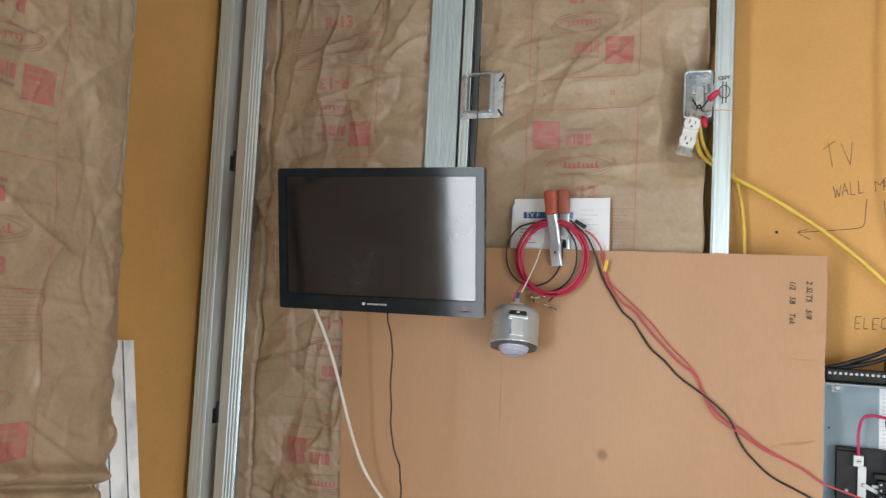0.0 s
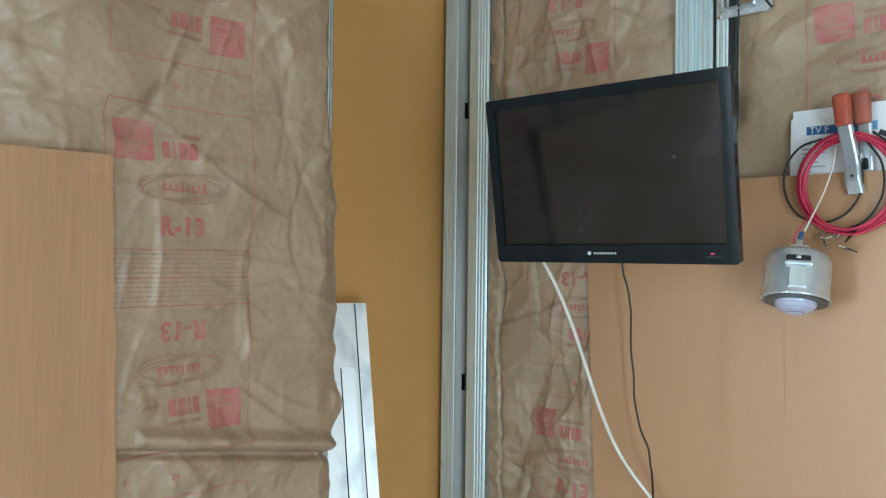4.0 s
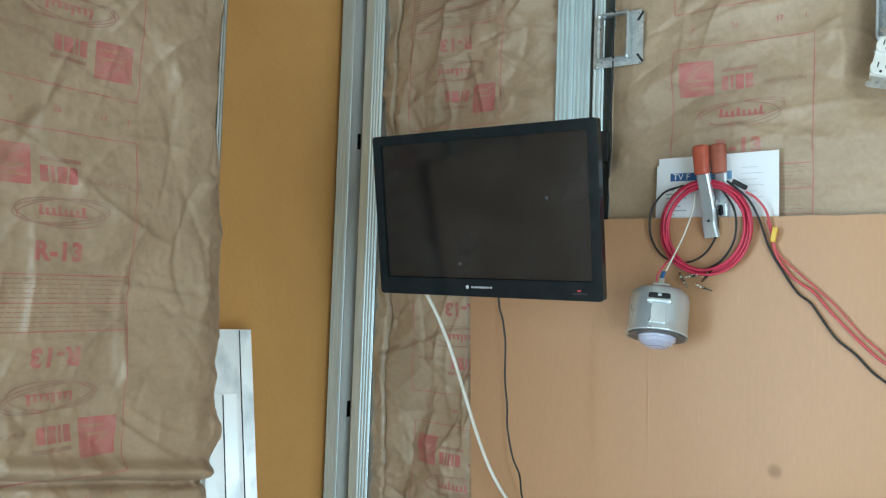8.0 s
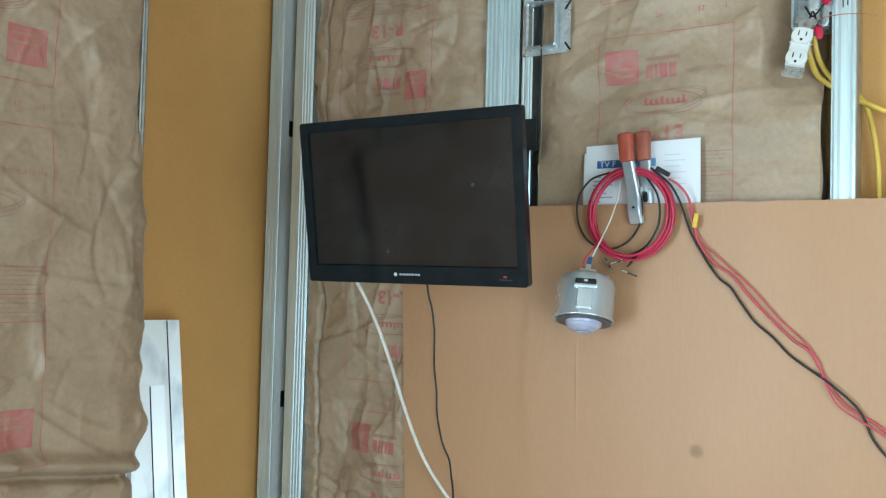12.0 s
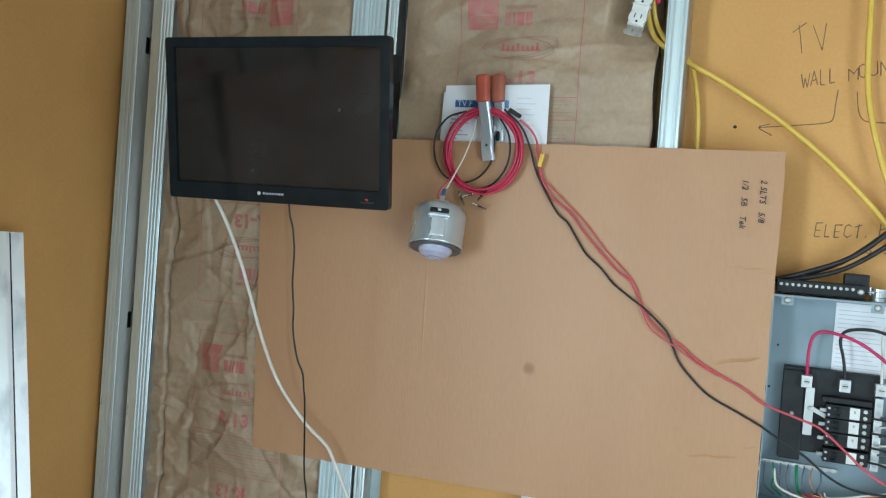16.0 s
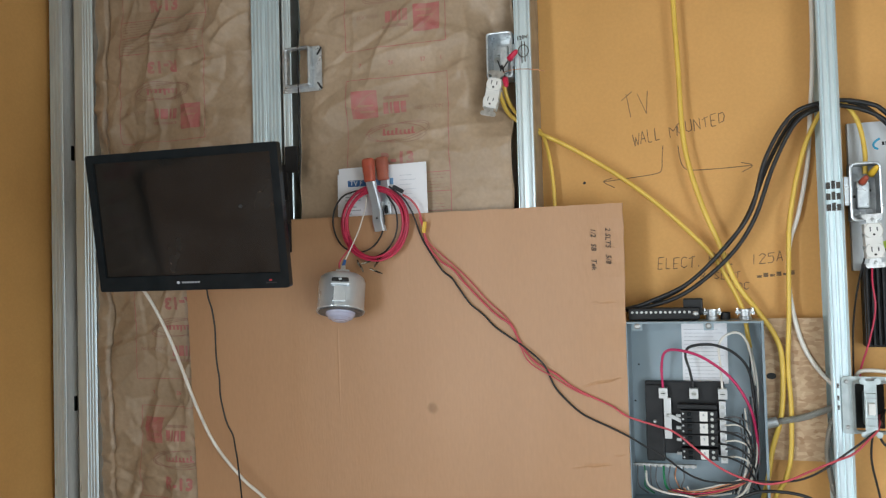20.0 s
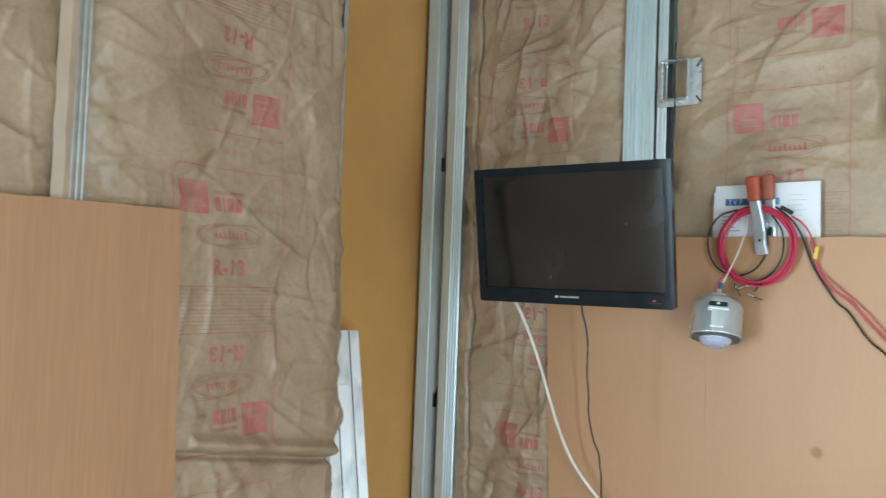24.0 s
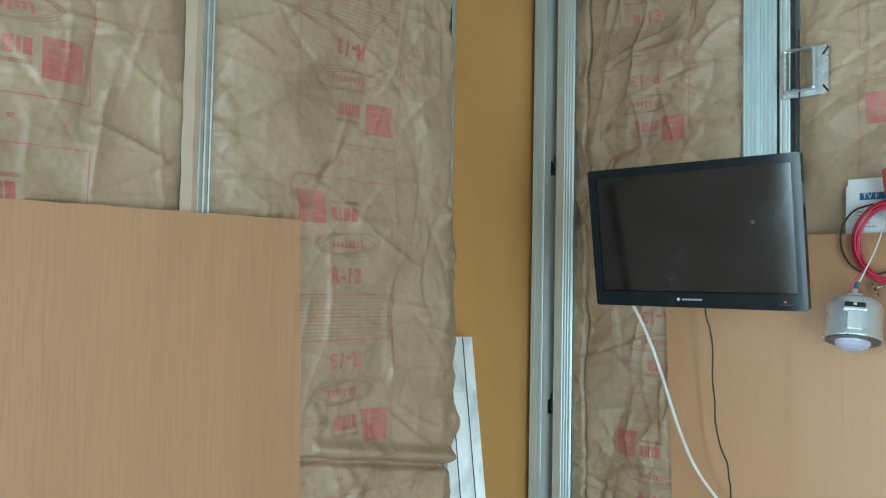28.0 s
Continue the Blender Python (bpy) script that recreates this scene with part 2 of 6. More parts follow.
def fluted(m, pitch, depth):
    """Adds the faint upright ribs of the flutes under the card's face."""
    nt = m.node_tree
    n, link = nt.nodes, nt.links.new
    b = n["Principled BSDF"]
    co, wave, tone, mul = n.new("ShaderNodeTexCoord"), n.new("ShaderNodeTexWave"), n.new("ShaderNodeMapRange"), n.new("ShaderNodeVectorMath")
    wave.inputs["Scale"].default_value, wave.inputs["Distortion"].default_value = math.pi / (10 * pitch), 1.2
    wave.inputs["Detail Scale"].default_value = 0.4
    tone.inputs[3].default_value, tone.inputs[4].default_value = 1 - depth, 1 + depth
    mul.operation = "SCALE"
    old = b.inputs["Base Color"].links[0].from_socket
    thin, streak = n.new("ShaderNodeMapping"), n.new("ShaderNodeTexNoise")
    thin.inputs["Scale"].default_value = (260, 260, 3.5)
    streak.inputs["Scale"].default_value, streak.inputs["Detail"].default_value = 1.0, 2
    spread, both = n.new("ShaderNodeMapRange"), n.new("ShaderNodeMath")
    spread.inputs[1].default_value, spread.inputs[2].default_value = 0.3, 0.7
    spread.inputs[3].default_value, spread.inputs[4].default_value = 1 - 1.8 * depth, 1 + 1.8 * depth
    both.operation = "MULTIPLY"
    link(co.outputs["Object"], thin.inputs["Vector"])
    link(thin.outputs[0], streak.inputs["Vector"])
    link(streak.outputs[0], spread.inputs[0])
    link(co.outputs["Object"], wave.inputs["Vector"])
    link(wave.outputs["Fac"], tone.inputs[0])
    link(old, mul.inputs[0])
    link(tone.outputs[0], both.inputs[0])
    link(spread.outputs[0], both.inputs[1])
    link(both.outputs[0], mul.inputs["Scale"])
    link(mul.outputs[0], b.inputs["Base Color"])


fluted(CARD, 0.0075, 0.003)
fluted(STREAKY_CARD, 0.0075, 0.012)
for dark_plastic, level in ((SCREEN, 0.5), (BLACK_GLOSS, 0.16), (BLACK, 0.3)):
    dark_plastic.node_tree.nodes["Principled BSDF"].inputs["Specular IOR Level"].default_value = level


def stain(radius, colour=(0.26, 0.165, 0.095), cover=0.14, name="brown_stain"):
    """A soft-edged spot: its cover fades outwards from the object's own middle."""
    m = material(name, colour, 0.8)
    nt = m.node_tree
    n, link = nt.nodes, nt.links.new
    co, ln, fade = n.new("ShaderNodeTexCoord"), n.new("ShaderNodeVectorMath"), n.new("ShaderNodeMapRange")
    ln.operation = "LENGTH"
    fade.interpolation_type = "SMOOTHSTEP"
    fade.inputs[1].default_value, fade.inputs[2].default_value = radius * 0.25, radius
    fade.inputs[3].default_value, fade.inputs[4].default_value = cover, 0.0
    link(co.outputs["Object"], ln.inputs[0])
    link(ln.outputs["Value"], fade.inputs[0])
    link(fade.outputs[0], n["Principled BSDF"].inputs["Alpha"])
    return m


STAIN = stain(0.017)
PALE_SPOT = stain(0.0040, (0.55, 0.58, 0.60), 0.08, "pale_grey_spot")


# ---- builders ----
def part(name, bm, mat, parent=None, label="", smooth=False):
    me = bpy.data.meshes.new(name)
    bm.to_mesh(me)
    bm.free()
    me.materials.append(mat)
    if smooth:
        me.polygons.foreach_set("use_smooth", [True] * len(me.polygons))
    ob = new(name, me)
    if parent:
        ob.parent = parent
    if label:
        ob["label"] = label
    return ob


def thing(name, label, category, m=None, group="", kind=""):
    ob = new(name)
    ob.empty_display_size = 0.05
    if m:
        ob.matrix_world = m
    return tagged(ob, label, category, group, kind)


def bx(x0, x1, y0, y1, z0, z1, bevel=0.0, bm=None, m=None):
    own = bmesh.new()
    bmesh.ops.create_cube(own, size=1)
    for v in own.verts:
        v.co = Vector(((x0 + x1) / 2 + v.co.x * (x1 - x0), (y0 + y1) / 2 + v.co.y * (y1 - y0), (z0 + z1) / 2 + v.co.z * (z1 - z0)))
    if bevel:
        bmesh.ops.bevel(own, geom=own.edges[:], offset=bevel, segments=2, profile=0.6, affect="EDGES")
    if m:
        bmesh.ops.transform(own, matrix=m, verts=own.verts)
    return join(bm, own)


def join(bm, own):
    if bm is None:
        return own
    me = bpy.data.meshes.new("join")
    own.to_mesh(me)
    own.free()
    bm.from_mesh(me)
    bpy.data.meshes.remove(me)
    return bm


def lathe(profile, sides=24, bm=None, m=None):
    """A body turned round z from (radius, height) pairs."""
    own = bmesh.new()
    rings = []
    for r, z in profile:
        rings.append([own.verts.new((r * math.cos(2 * math.pi * k / sides), r * math.sin(2 * math.pi * k / sides), z)) for k in range(sides)])
    for a, b in zip(rings, rings[1:]):
        for k in range(sides):
            own.faces.new((a[k], a[(k + 1) % sides], b[(k + 1) % sides], b[k]))
    own.faces.new(rings[0][::-1])
    own.faces.new(rings[-1])
    if m:
        bmesh.ops.transform(own, matrix=m, verts=own.verts)
    bmesh.ops.recalc_face_normals(own, faces=own.faces)
    return join(bm, own)


def rod(a, b, r, sides=12, bm=None):
    a, b = Vector(a), Vector(b)
    return lathe([(r, 0), (r, (b - a).length)], sides, bm, Matrix.Translation(a) @ (b - a).to_track_quat("Z", "Y").to_matrix().to_4x4())


def smooth_path(points, steps=8):
    p = [Vector(q) for q in points]
    p = [2 * p[0] - p[1], *p, 2 * p[-1] - p[-2]]
    out = []
    for i in range(1, len(p) - 2):
        for k in range(steps):
            t = k / steps
            out.append(0.5 * (2 * p[i] + (p[i + 1] - p[i - 1]) * t + (2 * p[i - 1] - 5 * p[i] + 4 * p[i + 1] - p[i + 2]) * t * t
                              + (3 * p[i] - p[i - 1] - 3 * p[i + 1] + p[i + 2]) * t ** 3))
    return out + [p[-2]]


def tube(points, r, sides=8, steps=8, flat=1.0, ridges=0, bm=None):
    """A cable along smoothed points; flat squeezes it across the wall, ridges wind an armour round it."""
    path = smooth_path(points, steps * (4 if ridges else 1))
    own = bmesh.new()
    rings = []
    side = Vector((0, 1, 0))
    for i, q in enumerate(path):
        way = (path[min(i + 1, len(path) - 1)] - path[max(i - 1, 0)]).normalized()
        side = (side - way * side.dot(way)).normalized()
        up = way.cross(side)
        rr = r * (1 + (0.30 * (i % 2) if ridges else 0))
        rings.append([own.verts.new(q + side * (rr * flat * math.cos(2 * math.pi * k / sides)) + up * (rr * math.sin(2 * math.pi * k / sides))) for k in range(sides)])
    for a, b in zip(rings, rings[1:]):
        for k in range(sides):
            own.faces.new((a[k], a[(k + 1) % sides], b[(k + 1) % sides], b[k]))
    own.faces.new(rings[0][::-1])
    own.faces.new(rings[-1])
    bmesh.ops.recalc_face_normals(own, faces=own.faces)
    return join(bm, own)


def cable(name, points, r, mat, label, category="cable", flat=1.0, ridges=0, group="", sides=8):
    ob = part(name, tube(points, r, sides=sides, flat=flat, ridges=ridges), mat, smooth=not ridges)
    return tagged(ob, label, category, group)


def letters(body, size, depth=0.0004, weight=0.0, shear=0.0, spacing=1.0, squeeze=1.0):
    """The built-in font as a bmesh in the xz plane, reading from -y, its lower left corner at 0."""
    cu = bpy.data.curves.new("letters", "FONT")
    cu.body, cu.size, cu.extrude, cu.offset, cu.shear, cu.space_character = body, size, depth, weight, shear, spacing
    cu.resolution_u = 2
    ob = bpy.data.objects.new("letters", cu)
    scene.collection.objects.link(ob)
    bpy.context.view_layer.update()
    me = bpy.data.meshes.new_from_object(ob.evaluated_get(bpy.context.evaluated_depsgraph_get()))
    bpy.data.objects.remove(ob)
    bpy.data.curves.remove(cu)
    bm = bmesh.new()
    bm.from_mesh(me)
    bpy.data.meshes.remove(me)
    bmesh.ops.transform(bm, matrix=Matrix.Rotation(radians(90), 4, "X") @ Matrix.Scale(squeeze, 4, (1, 0, 0)), verts=bm.verts)
    return bm


def writing(name, body, size, place, mat, parent, label="", turn=0.0, weight=0.0, shear=0.0, m=None, spacing=1.0, squeeze=1.0):
    bm = letters(body, size, weight=weight, shear=shear, spacing=spacing, squeeze=squeeze)
    bmesh.ops.transform(bm, matrix=Matrix.Translation(place) @ Matrix.Rotation(radians(turn), 4, "Y"), verts=bm.verts)
    return part(name, bm, mat, parent, label)


def stroke(points, r, bm=None):
    """A drawn line on a wall."""
    return tube(points, r, sides=4, steps=4, flat=0.25, bm=bm)


def screw_head(place, r, parent, mat=None, name="screw"):
    bm = lathe([(r, 0), (r, 0.0012), (r * 0.6, 0.0024)], 12, None, Matrix.Translation(place) @ Matrix.Rotation(radians(90), 4, "X"))
    bx(place[0] - r * 0.8, place[0] + r * 0.8, place[1] - 0.0027, place[1] - 0.0022, place[2] - r * 0.12, place[2] + r * 0.12, bm=bm)
    return part(name, bm, mat or CHROME, parent)


def ring_frame(outer, inner, y0, y1, corner_out, corner_in, soft):
    """A rounded square frame between two outlines in the xz plane."""
    def outline(o, c):
        pts = []
        for cx, cz, a0 in ((o[1] - c, o[3] - c, 0), (o[0] + c, o[3] - c, 90), (o[0] + c, o[2] + c, 180), (o[1] - c, o[2] + c, 270)):
            pts += [(cx + c * math.cos(radians(a0 + 22.5 * k)), cz + c * math.sin(radians(a0 + 22.5 * k))) for k in range(5)]
        return pts
    own = bmesh.new()
    a, b = outline(outer, corner_out), outline(inner, corner_in)
    mid = [((p[0] + q[0]) / 2, (p[1] + q[1]) / 2) for p, q in zip(a, b)]
    loops = [[own.verts.new((x, y, z)) for x, z in o] for o, y in ((a, y1), (a, y0 + soft), (mid, y0), (b, y0 + soft), (b, y1))]
    loops.append(loops[0])
    n = len(a)
    for p, q in zip(loops, loops[1:]):
        for k in range(n):
            own.faces.new((p[k], p[(k + 1) % n], q[(k + 1) % n], q[k]))
    bmesh.ops.recalc_face_normals(own, faces=own.faces)
    return own


WALL_Y, FACE_Y = 1.892, 1.80
WEST_X, WEST_FACE = -0.755, -0.53
TOP = 2.45
EAST_X, SOUTH_Y = 2.4, -2.2


def structure(name, bm, mat, label, category):
    return tagged(part(name, bm, mat), label, category, kind="structure")


# ---- the room ----
# floor, ceiling, south and east walls are unseen, added to close the room
structure("floor", bx(-0.95, EAST_X + 0.2, SOUTH_Y - 0.2, 2.1, -0.05, 0), FLOOR, "plain grey unseen floor of the unfinished room", "floor")
structure("ceiling", bx(-0.95, EAST_X + 0.2, SOUTH_Y - 0.2, 2.1, TOP, TOP + 0.05), CEILING, "plain board ceiling over the unfinished room", "ceiling")
wall_north = structure("wall_north", bx(WEST_X - 0.15, EAST_X + 0.15, WALL_Y, WALL_Y + 0.15, 0, TOP), BOARD, "ochre sheathing board wall behind open steel studs", "wall")
bm = bx(WEST_X - 0.15, WEST_X, -0.60, WALL_Y, 0, TOP)
bx(WEST_X - 0.15, -0.575, -0.76, -0.60, 0, TOP, bm=bm)
bx(WEST_X - 0.15, -0.575, SOUTH_Y, -2.06, 0, TOP, bm=bm)
bx(WEST_X - 0.15, -0.575, -2.06, -0.76, 0, 0.05, bm=bm)
bx(WEST_X - 0.15, -0.575, -2.06, -0.76, 2.00, TOP, bm=bm)
wall_west = structure("wall_west", bm, BOARD, "ochre sheathing board wall with batts and an open doorway", "wall")
# unseen wall; its opening is added for the east fill
bm = bx(EAST_X, EAST_X + 0.12, SOUTH_Y, -1.02, 0, TOP)
bx(EAST_X, EAST_X + 0.12, 0.12, WALL_Y, 0, TOP, bm=bm)
bx(EAST_X, EAST_X + 0.12, -1.02, 0.12, 0, 0.08, bm=bm)
bx(EAST_X, EAST_X + 0.12, -1.02, 0.12, 1.86, TOP, bm=bm)
structure("wall_east", bm, PLAIN_WALL, "plain unseen board wall with an added opening", "wall")
# unseen wall; its opening is added for the south fill
bm = bx(WEST_X - 0.15, 0.38, SOUTH_Y - 0.12, SOUTH_Y, 0, TOP)
bx(2.12, EAST_X + 0.12, SOUTH_Y - 0.12, SOUTH_Y, 0, TOP, bm=bm)
bx(0.38, 2.12, SOUTH_Y - 0.12, SOUTH_Y, 2.1, TOP, bm=bm)
structure("wall_south", bm, PLAIN_WALL, "plain unseen board wall with an added opening", "wall")
structure("ground", bx(-60, 60, -60, 60, -0.14, -0.06), FLOOR, "bare unseen ground outside the openings", "ground")


# ---- steel studs ----
def ribbed(x0, x1, y, z0, z1, ribs=3, deep=0.0012, plain=0.0):
    """A pressed flange: a thin sheet with shallow grooves along it; plain is the share of its width that stays flat on the left."""
    n = ribs * 4
    line = [(x0, y + 0.002)] if plain else []
    xa = x0 + plain * (x1 - x0)
    for i in range(n + 1):
        u = i / n
        line.append((xa + u * (x1 - xa) + (0.0015 if plain and not i else 0), y + (deep if i % 4 in (2,) else 0.0) + (0.002 if i == n or (i == 0 and not plain) else 0.0)))
    if plain:
        line.insert(1, (x0 + 0.002, y))
    n = len(line) - 1
    own = bmesh.new()
    rows = []
    for dy in (0.0, 0.0012):
        for z in (z0, z1):
            rows.append([own.verts.new((x, yy + dy, z)) for x, yy in line])
    a, b, c, d = rows
    for i in range(n):
        own.faces.new((a[i], a[i + 1], b[i + 1], b[i]))
        own.faces.new((d[i], d[i + 1], c[i + 1], c[i]))
    for i in (0, n):
        own.faces.new((a[i], b[i], d[i], c[i]))
    bmesh.ops.recalc_face_normals(own, faces=own.faces)
    return own


def steel_stud(label, m, width, web_side, holes=(), depth=0.09, ribs=3, lip=False, boxed=False, group="wall studs", mat=None, deep=0.0012, plain=0.0):
    """A C-shaped stud: local x along the wall, y into it; web_side 0 puts the web on the left, 1 on the right."""
    root = thing("steel_stud", label, "stud", m, group)
    part("front_flange", ribbed(0, width, 0, 0, TOP, ribs, deep, plain), mat or STEEL, root)
    part("rear_flange", bx(0, width, depth - 0.0022, depth - 0.001, 0, TOP), STEEL, root)
    wx = width - 0.0012 if web_side else 0.0
    cuts = sorted(holes)
    bm = None
    z = 0.0
    for h in cuts:
        bm = bx(wx, wx + 0.0012, 0.001, depth - 0.002, z, h - 0.058, bm=bm)
        bx(wx, wx + 0.0012, 0.001, 0.028, h - 0.058, h, bm=bm)
        bx(wx, wx + 0.0012, 0.068, depth - 0.002, h - 0.058, h, bm=bm)
        bx(wx, wx + 0.0012, 0.0279, 0.042, h - 0.017, h, bm=bm)
        z = h
    bm = bx(wx, wx + 0.0012, 0.001, depth - 0.002, z, TOP, bm=bm)
    # same steel in two tones: corner web brightened, other webs darkened as shade
    part("web", bm, STEEL_WEB_LIT if boxed else STEEL_DULL_SHADED, root)
    if boxed:
        # added web and dark strip stand for the cavity's shade behind the slots
        part("added_web", bx(0.0012, 0.0024, 0.004, depth - 0.004, 0, TOP), STEEL_DULL_SHADED, root)
        part("shadow_liner", bx(0.004, 0.005, 0.006, depth - 0.006, 0, TOP), DARK, root, "dark strip standing for the shade inside the stud")
    if lip:
        ox = 0.0 if web_side else width - 0.0012
        part("lip", bx(ox, ox + 0.0012, 0.001, 0.012, 0, TOP), STEEL, root)
    return root


HOLES = (0.432, 1.124, 1.813, 2.335)
steel_stud("galvanised steel corner stud with dark knockout slots", pose(-0.727, FACE_Y, 0), 0.045, 1, HOLES, boxed=True, ribs=4)
steel_stud("wide ribbed galvanised steel stud beside the first batt", pose(-0.643, FACE_Y, 0), 0.064, 1, ribs=4, plain=0.42, deep=0.0016)
steel_stud("ribbed galvanised steel stud of a doubled pair", pose(-0.093, FACE_Y, 0), 0.040, 0, ribs=4, deep=0.0030)
steel_stud("ribbed galvanised steel stud of a doubled pair", pose(-0.052, FACE_Y, 0), 0.040, 1, ribs=4, deep=0.0030)
steel_stud("ribbed galvanised steel stud carrying a metal bracket", pose(-0.006, FACE_Y, 0), 0.024, 0, ribs=2)
stud_b = steel_stud("galvanised steel stud with a marked outlet box", pose(0.582, FACE_Y, 0), 0.038, 1, ribs=2, lip=True)
stud_c = steel_stud("galvanised steel stud with marker notes and cables through it", pose(1.203, FACE_Y, 0), 0.037, 1, ribs=3, deep=0.0026)
# west studs take the darker steel copy in place of shade
steel_stud("galvanised steel stud between the west wall batts, darkened for shade", pose(WEST_FACE - 0.003, 0.636, 0, 0, 0, 90), 0.031, 1, ribs=3, mat=STEEL_DULL_SHADED, deep=0.0016)
steel_stud("galvanised steel stud at the end of the west wall batt", pose(WEST_FACE - 0.030, 1.288, 0, 0, 0, 90), 0.014, 0, ribs=1, mat=STEEL_DULL_SHADED)


# ---- insulation ----
from mathutils.geometry import delaunay_2d_cdt


def facets(width, z0, z1, nu, nv, seed, spacing, slant, amount):
    """Heights of a creased sheet on the batt's grid: flat facets between scattered points, meeting in sharp creases."""
    rnd = random.Random(seed)
    pts, high = [], []
    for b in range(int((z1 - z0) / spacing) + 4):
        for a in range(int(width / (spacing * 0.8)) + 4):
            u = (a - 1.5 + rnd.uniform(-0.48, 0.48)) * spacing * 0.8
            v = z0 + (b - 1.5 + rnd.uniform(-0.48, 0.48)) * spacing
            pts.append(Vector((u + slant * (v - z0 - 0.5), v)))
            high.append(rnd.gauss(0, 1) * amount)
    for p in pts:
        p.x = (p.x + spacing) % (width + 2 * spacing) - spacing
    corners = [(-1, z0 - 1), (width + 1, z0 - 1), (width + 1, z1 + 1), (-1, z1 + 1)]
    pts += [Vector(c) for c in corners]
    high += [0.0] * 4
    found, _, faces, origin, _, _ = delaunay_2d_cdt(pts, [], [], 0, 1e-6)
    hs = [high[o[0]] if o else 0.0 for o in origin]
    out = np.zeros((nv + 1, nu + 1))
    gu, gv = np.arange(nu + 1) * width / nu, z0 + np.arange(nv + 1) * (z1 - z0) / nv
    for f in faces:
        (x0, y0), (x1, y1), (x2, y2) = [found[k] for k in f]
        i0, i1 = np.searchsorted(gu, (min(x0, x1, x2) - 1e-9, max(x0, x1, x2) + 1e-9))
        j0, j1 = np.searchsorted(gv, (min(y0, y1, y2) - 1e-9, max(y0, y1, y2) + 1e-9))
        den = (y1 - y2) * (x0 - x2) + (x2 - x1) * (y0 - y2)
        if i0 == i1 or j0 == j1 or abs(den) < 1e-12:
            continue
        xx, yy = np.meshgrid(gu[i0:i1], gv[j0:j1])
        a = ((y1 - y2) * (xx - x2) + (x2 - x1) * (yy - y2)) / den
        b = ((y2 - y0) * (xx - x2) + (x0 - x2) * (yy - y2)) / den
        c = 1 - a - b
        ok = (a >= -1e-6) & (b >= -1e-6) & (c >= -1e-6)
        out[j0:j1, i0:i1][ok] = (a * hs[f[0]] + b * hs[f[1]] + c * hs[f[2]])[ok]
    return out


def folds(width, z0, z1, nu, nv, seed, count):
    """Long pulled folds of the paper: each is a bent ridge, steep on one side, that fades out at both ends."""
    rnd = random.Random(seed)
    xx, yy = np.meshgrid(np.arange(nu + 1) * width / nu, z0 + np.arange(nv + 1) * (z1 - z0) / nv)
    out = np.zeros_like(xx)
    for _ in range(count):
        cu, cv = rnd.uniform(0, width), rnd.uniform(z0, z1)
        turn = rnd.choice((rnd.gauss(-0.35, 0.3), rnd.gauss(0.5, 0.35), rnd.gauss(1.45, 0.2)))
        long, wide = rnd.uniform(0.03, 0.15), rnd.uniform(0.004, 0.013)
        high = rnd.uniform(0.25, 0.62) * wide * rnd.choice((1, 1, -0.8))
        along = (xx - cu) * math.cos(turn) + (yy - cv) * math.sin(turn)
        across = -(xx - cu) * math.sin(turn) + (yy - cv) * math.cos(turn) + rnd.uniform(-2.5, 2.5) * along ** 2
        steep = np.where(across > 0, 0.45, 1.5)
        out += high * np.exp(-np.abs(across) / (wide * steep)) * np.exp(-(along / long) ** 4)
    return out


def crumple(u, v, seed, width, rough, creases):
    """How far the kraft facing stands out at u across and v up the bay."""
    p = Vector((u, v, seed * 7.3))
    here = max(0.0, min(1.0, 0.40 + 1.5 * noise.noise(p * 2.7 + Vector((4, 8, 2)))))
    fold = (1 - abs(noise.noise(Vector((u * 2.0 + v, v * 7.5 - u * 2, seed + 4))))) ** 9
    edge = min(u, width - u)
    pinch = max(0.0, 1 - edge / 0.07)
    h = 0.010 * noise.noise(p * 3.1) + rough * (0.0042 * fold + 0.75 * creases[0] + creases[1] * (0.08 + 0.75 * here + 0.7 * pinch) + creases[2] * (0.1 + here + pinch) + creases[3])
    return h * (1 - 0.35 * pinch) - 0.020 * pinch ** 2


def lumpy_end(v):
    """How the west batt's end swells at its fold and draws back below it."""
    return 0.012 * math.exp(-((v - 1.112) / 0.020) ** 2) - 0.007 * math.exp(-((v - 1.185) / 0.035) ** 2) - 0.016 * max(0.0, min(1.0, (1.085 - v) / 0.03)) - 0.034 * max(0.0, min(1.0, (v - 1.50) / 0.20)) + 0.004 * noise.noise(Vector((v * 9, 4, 4)))


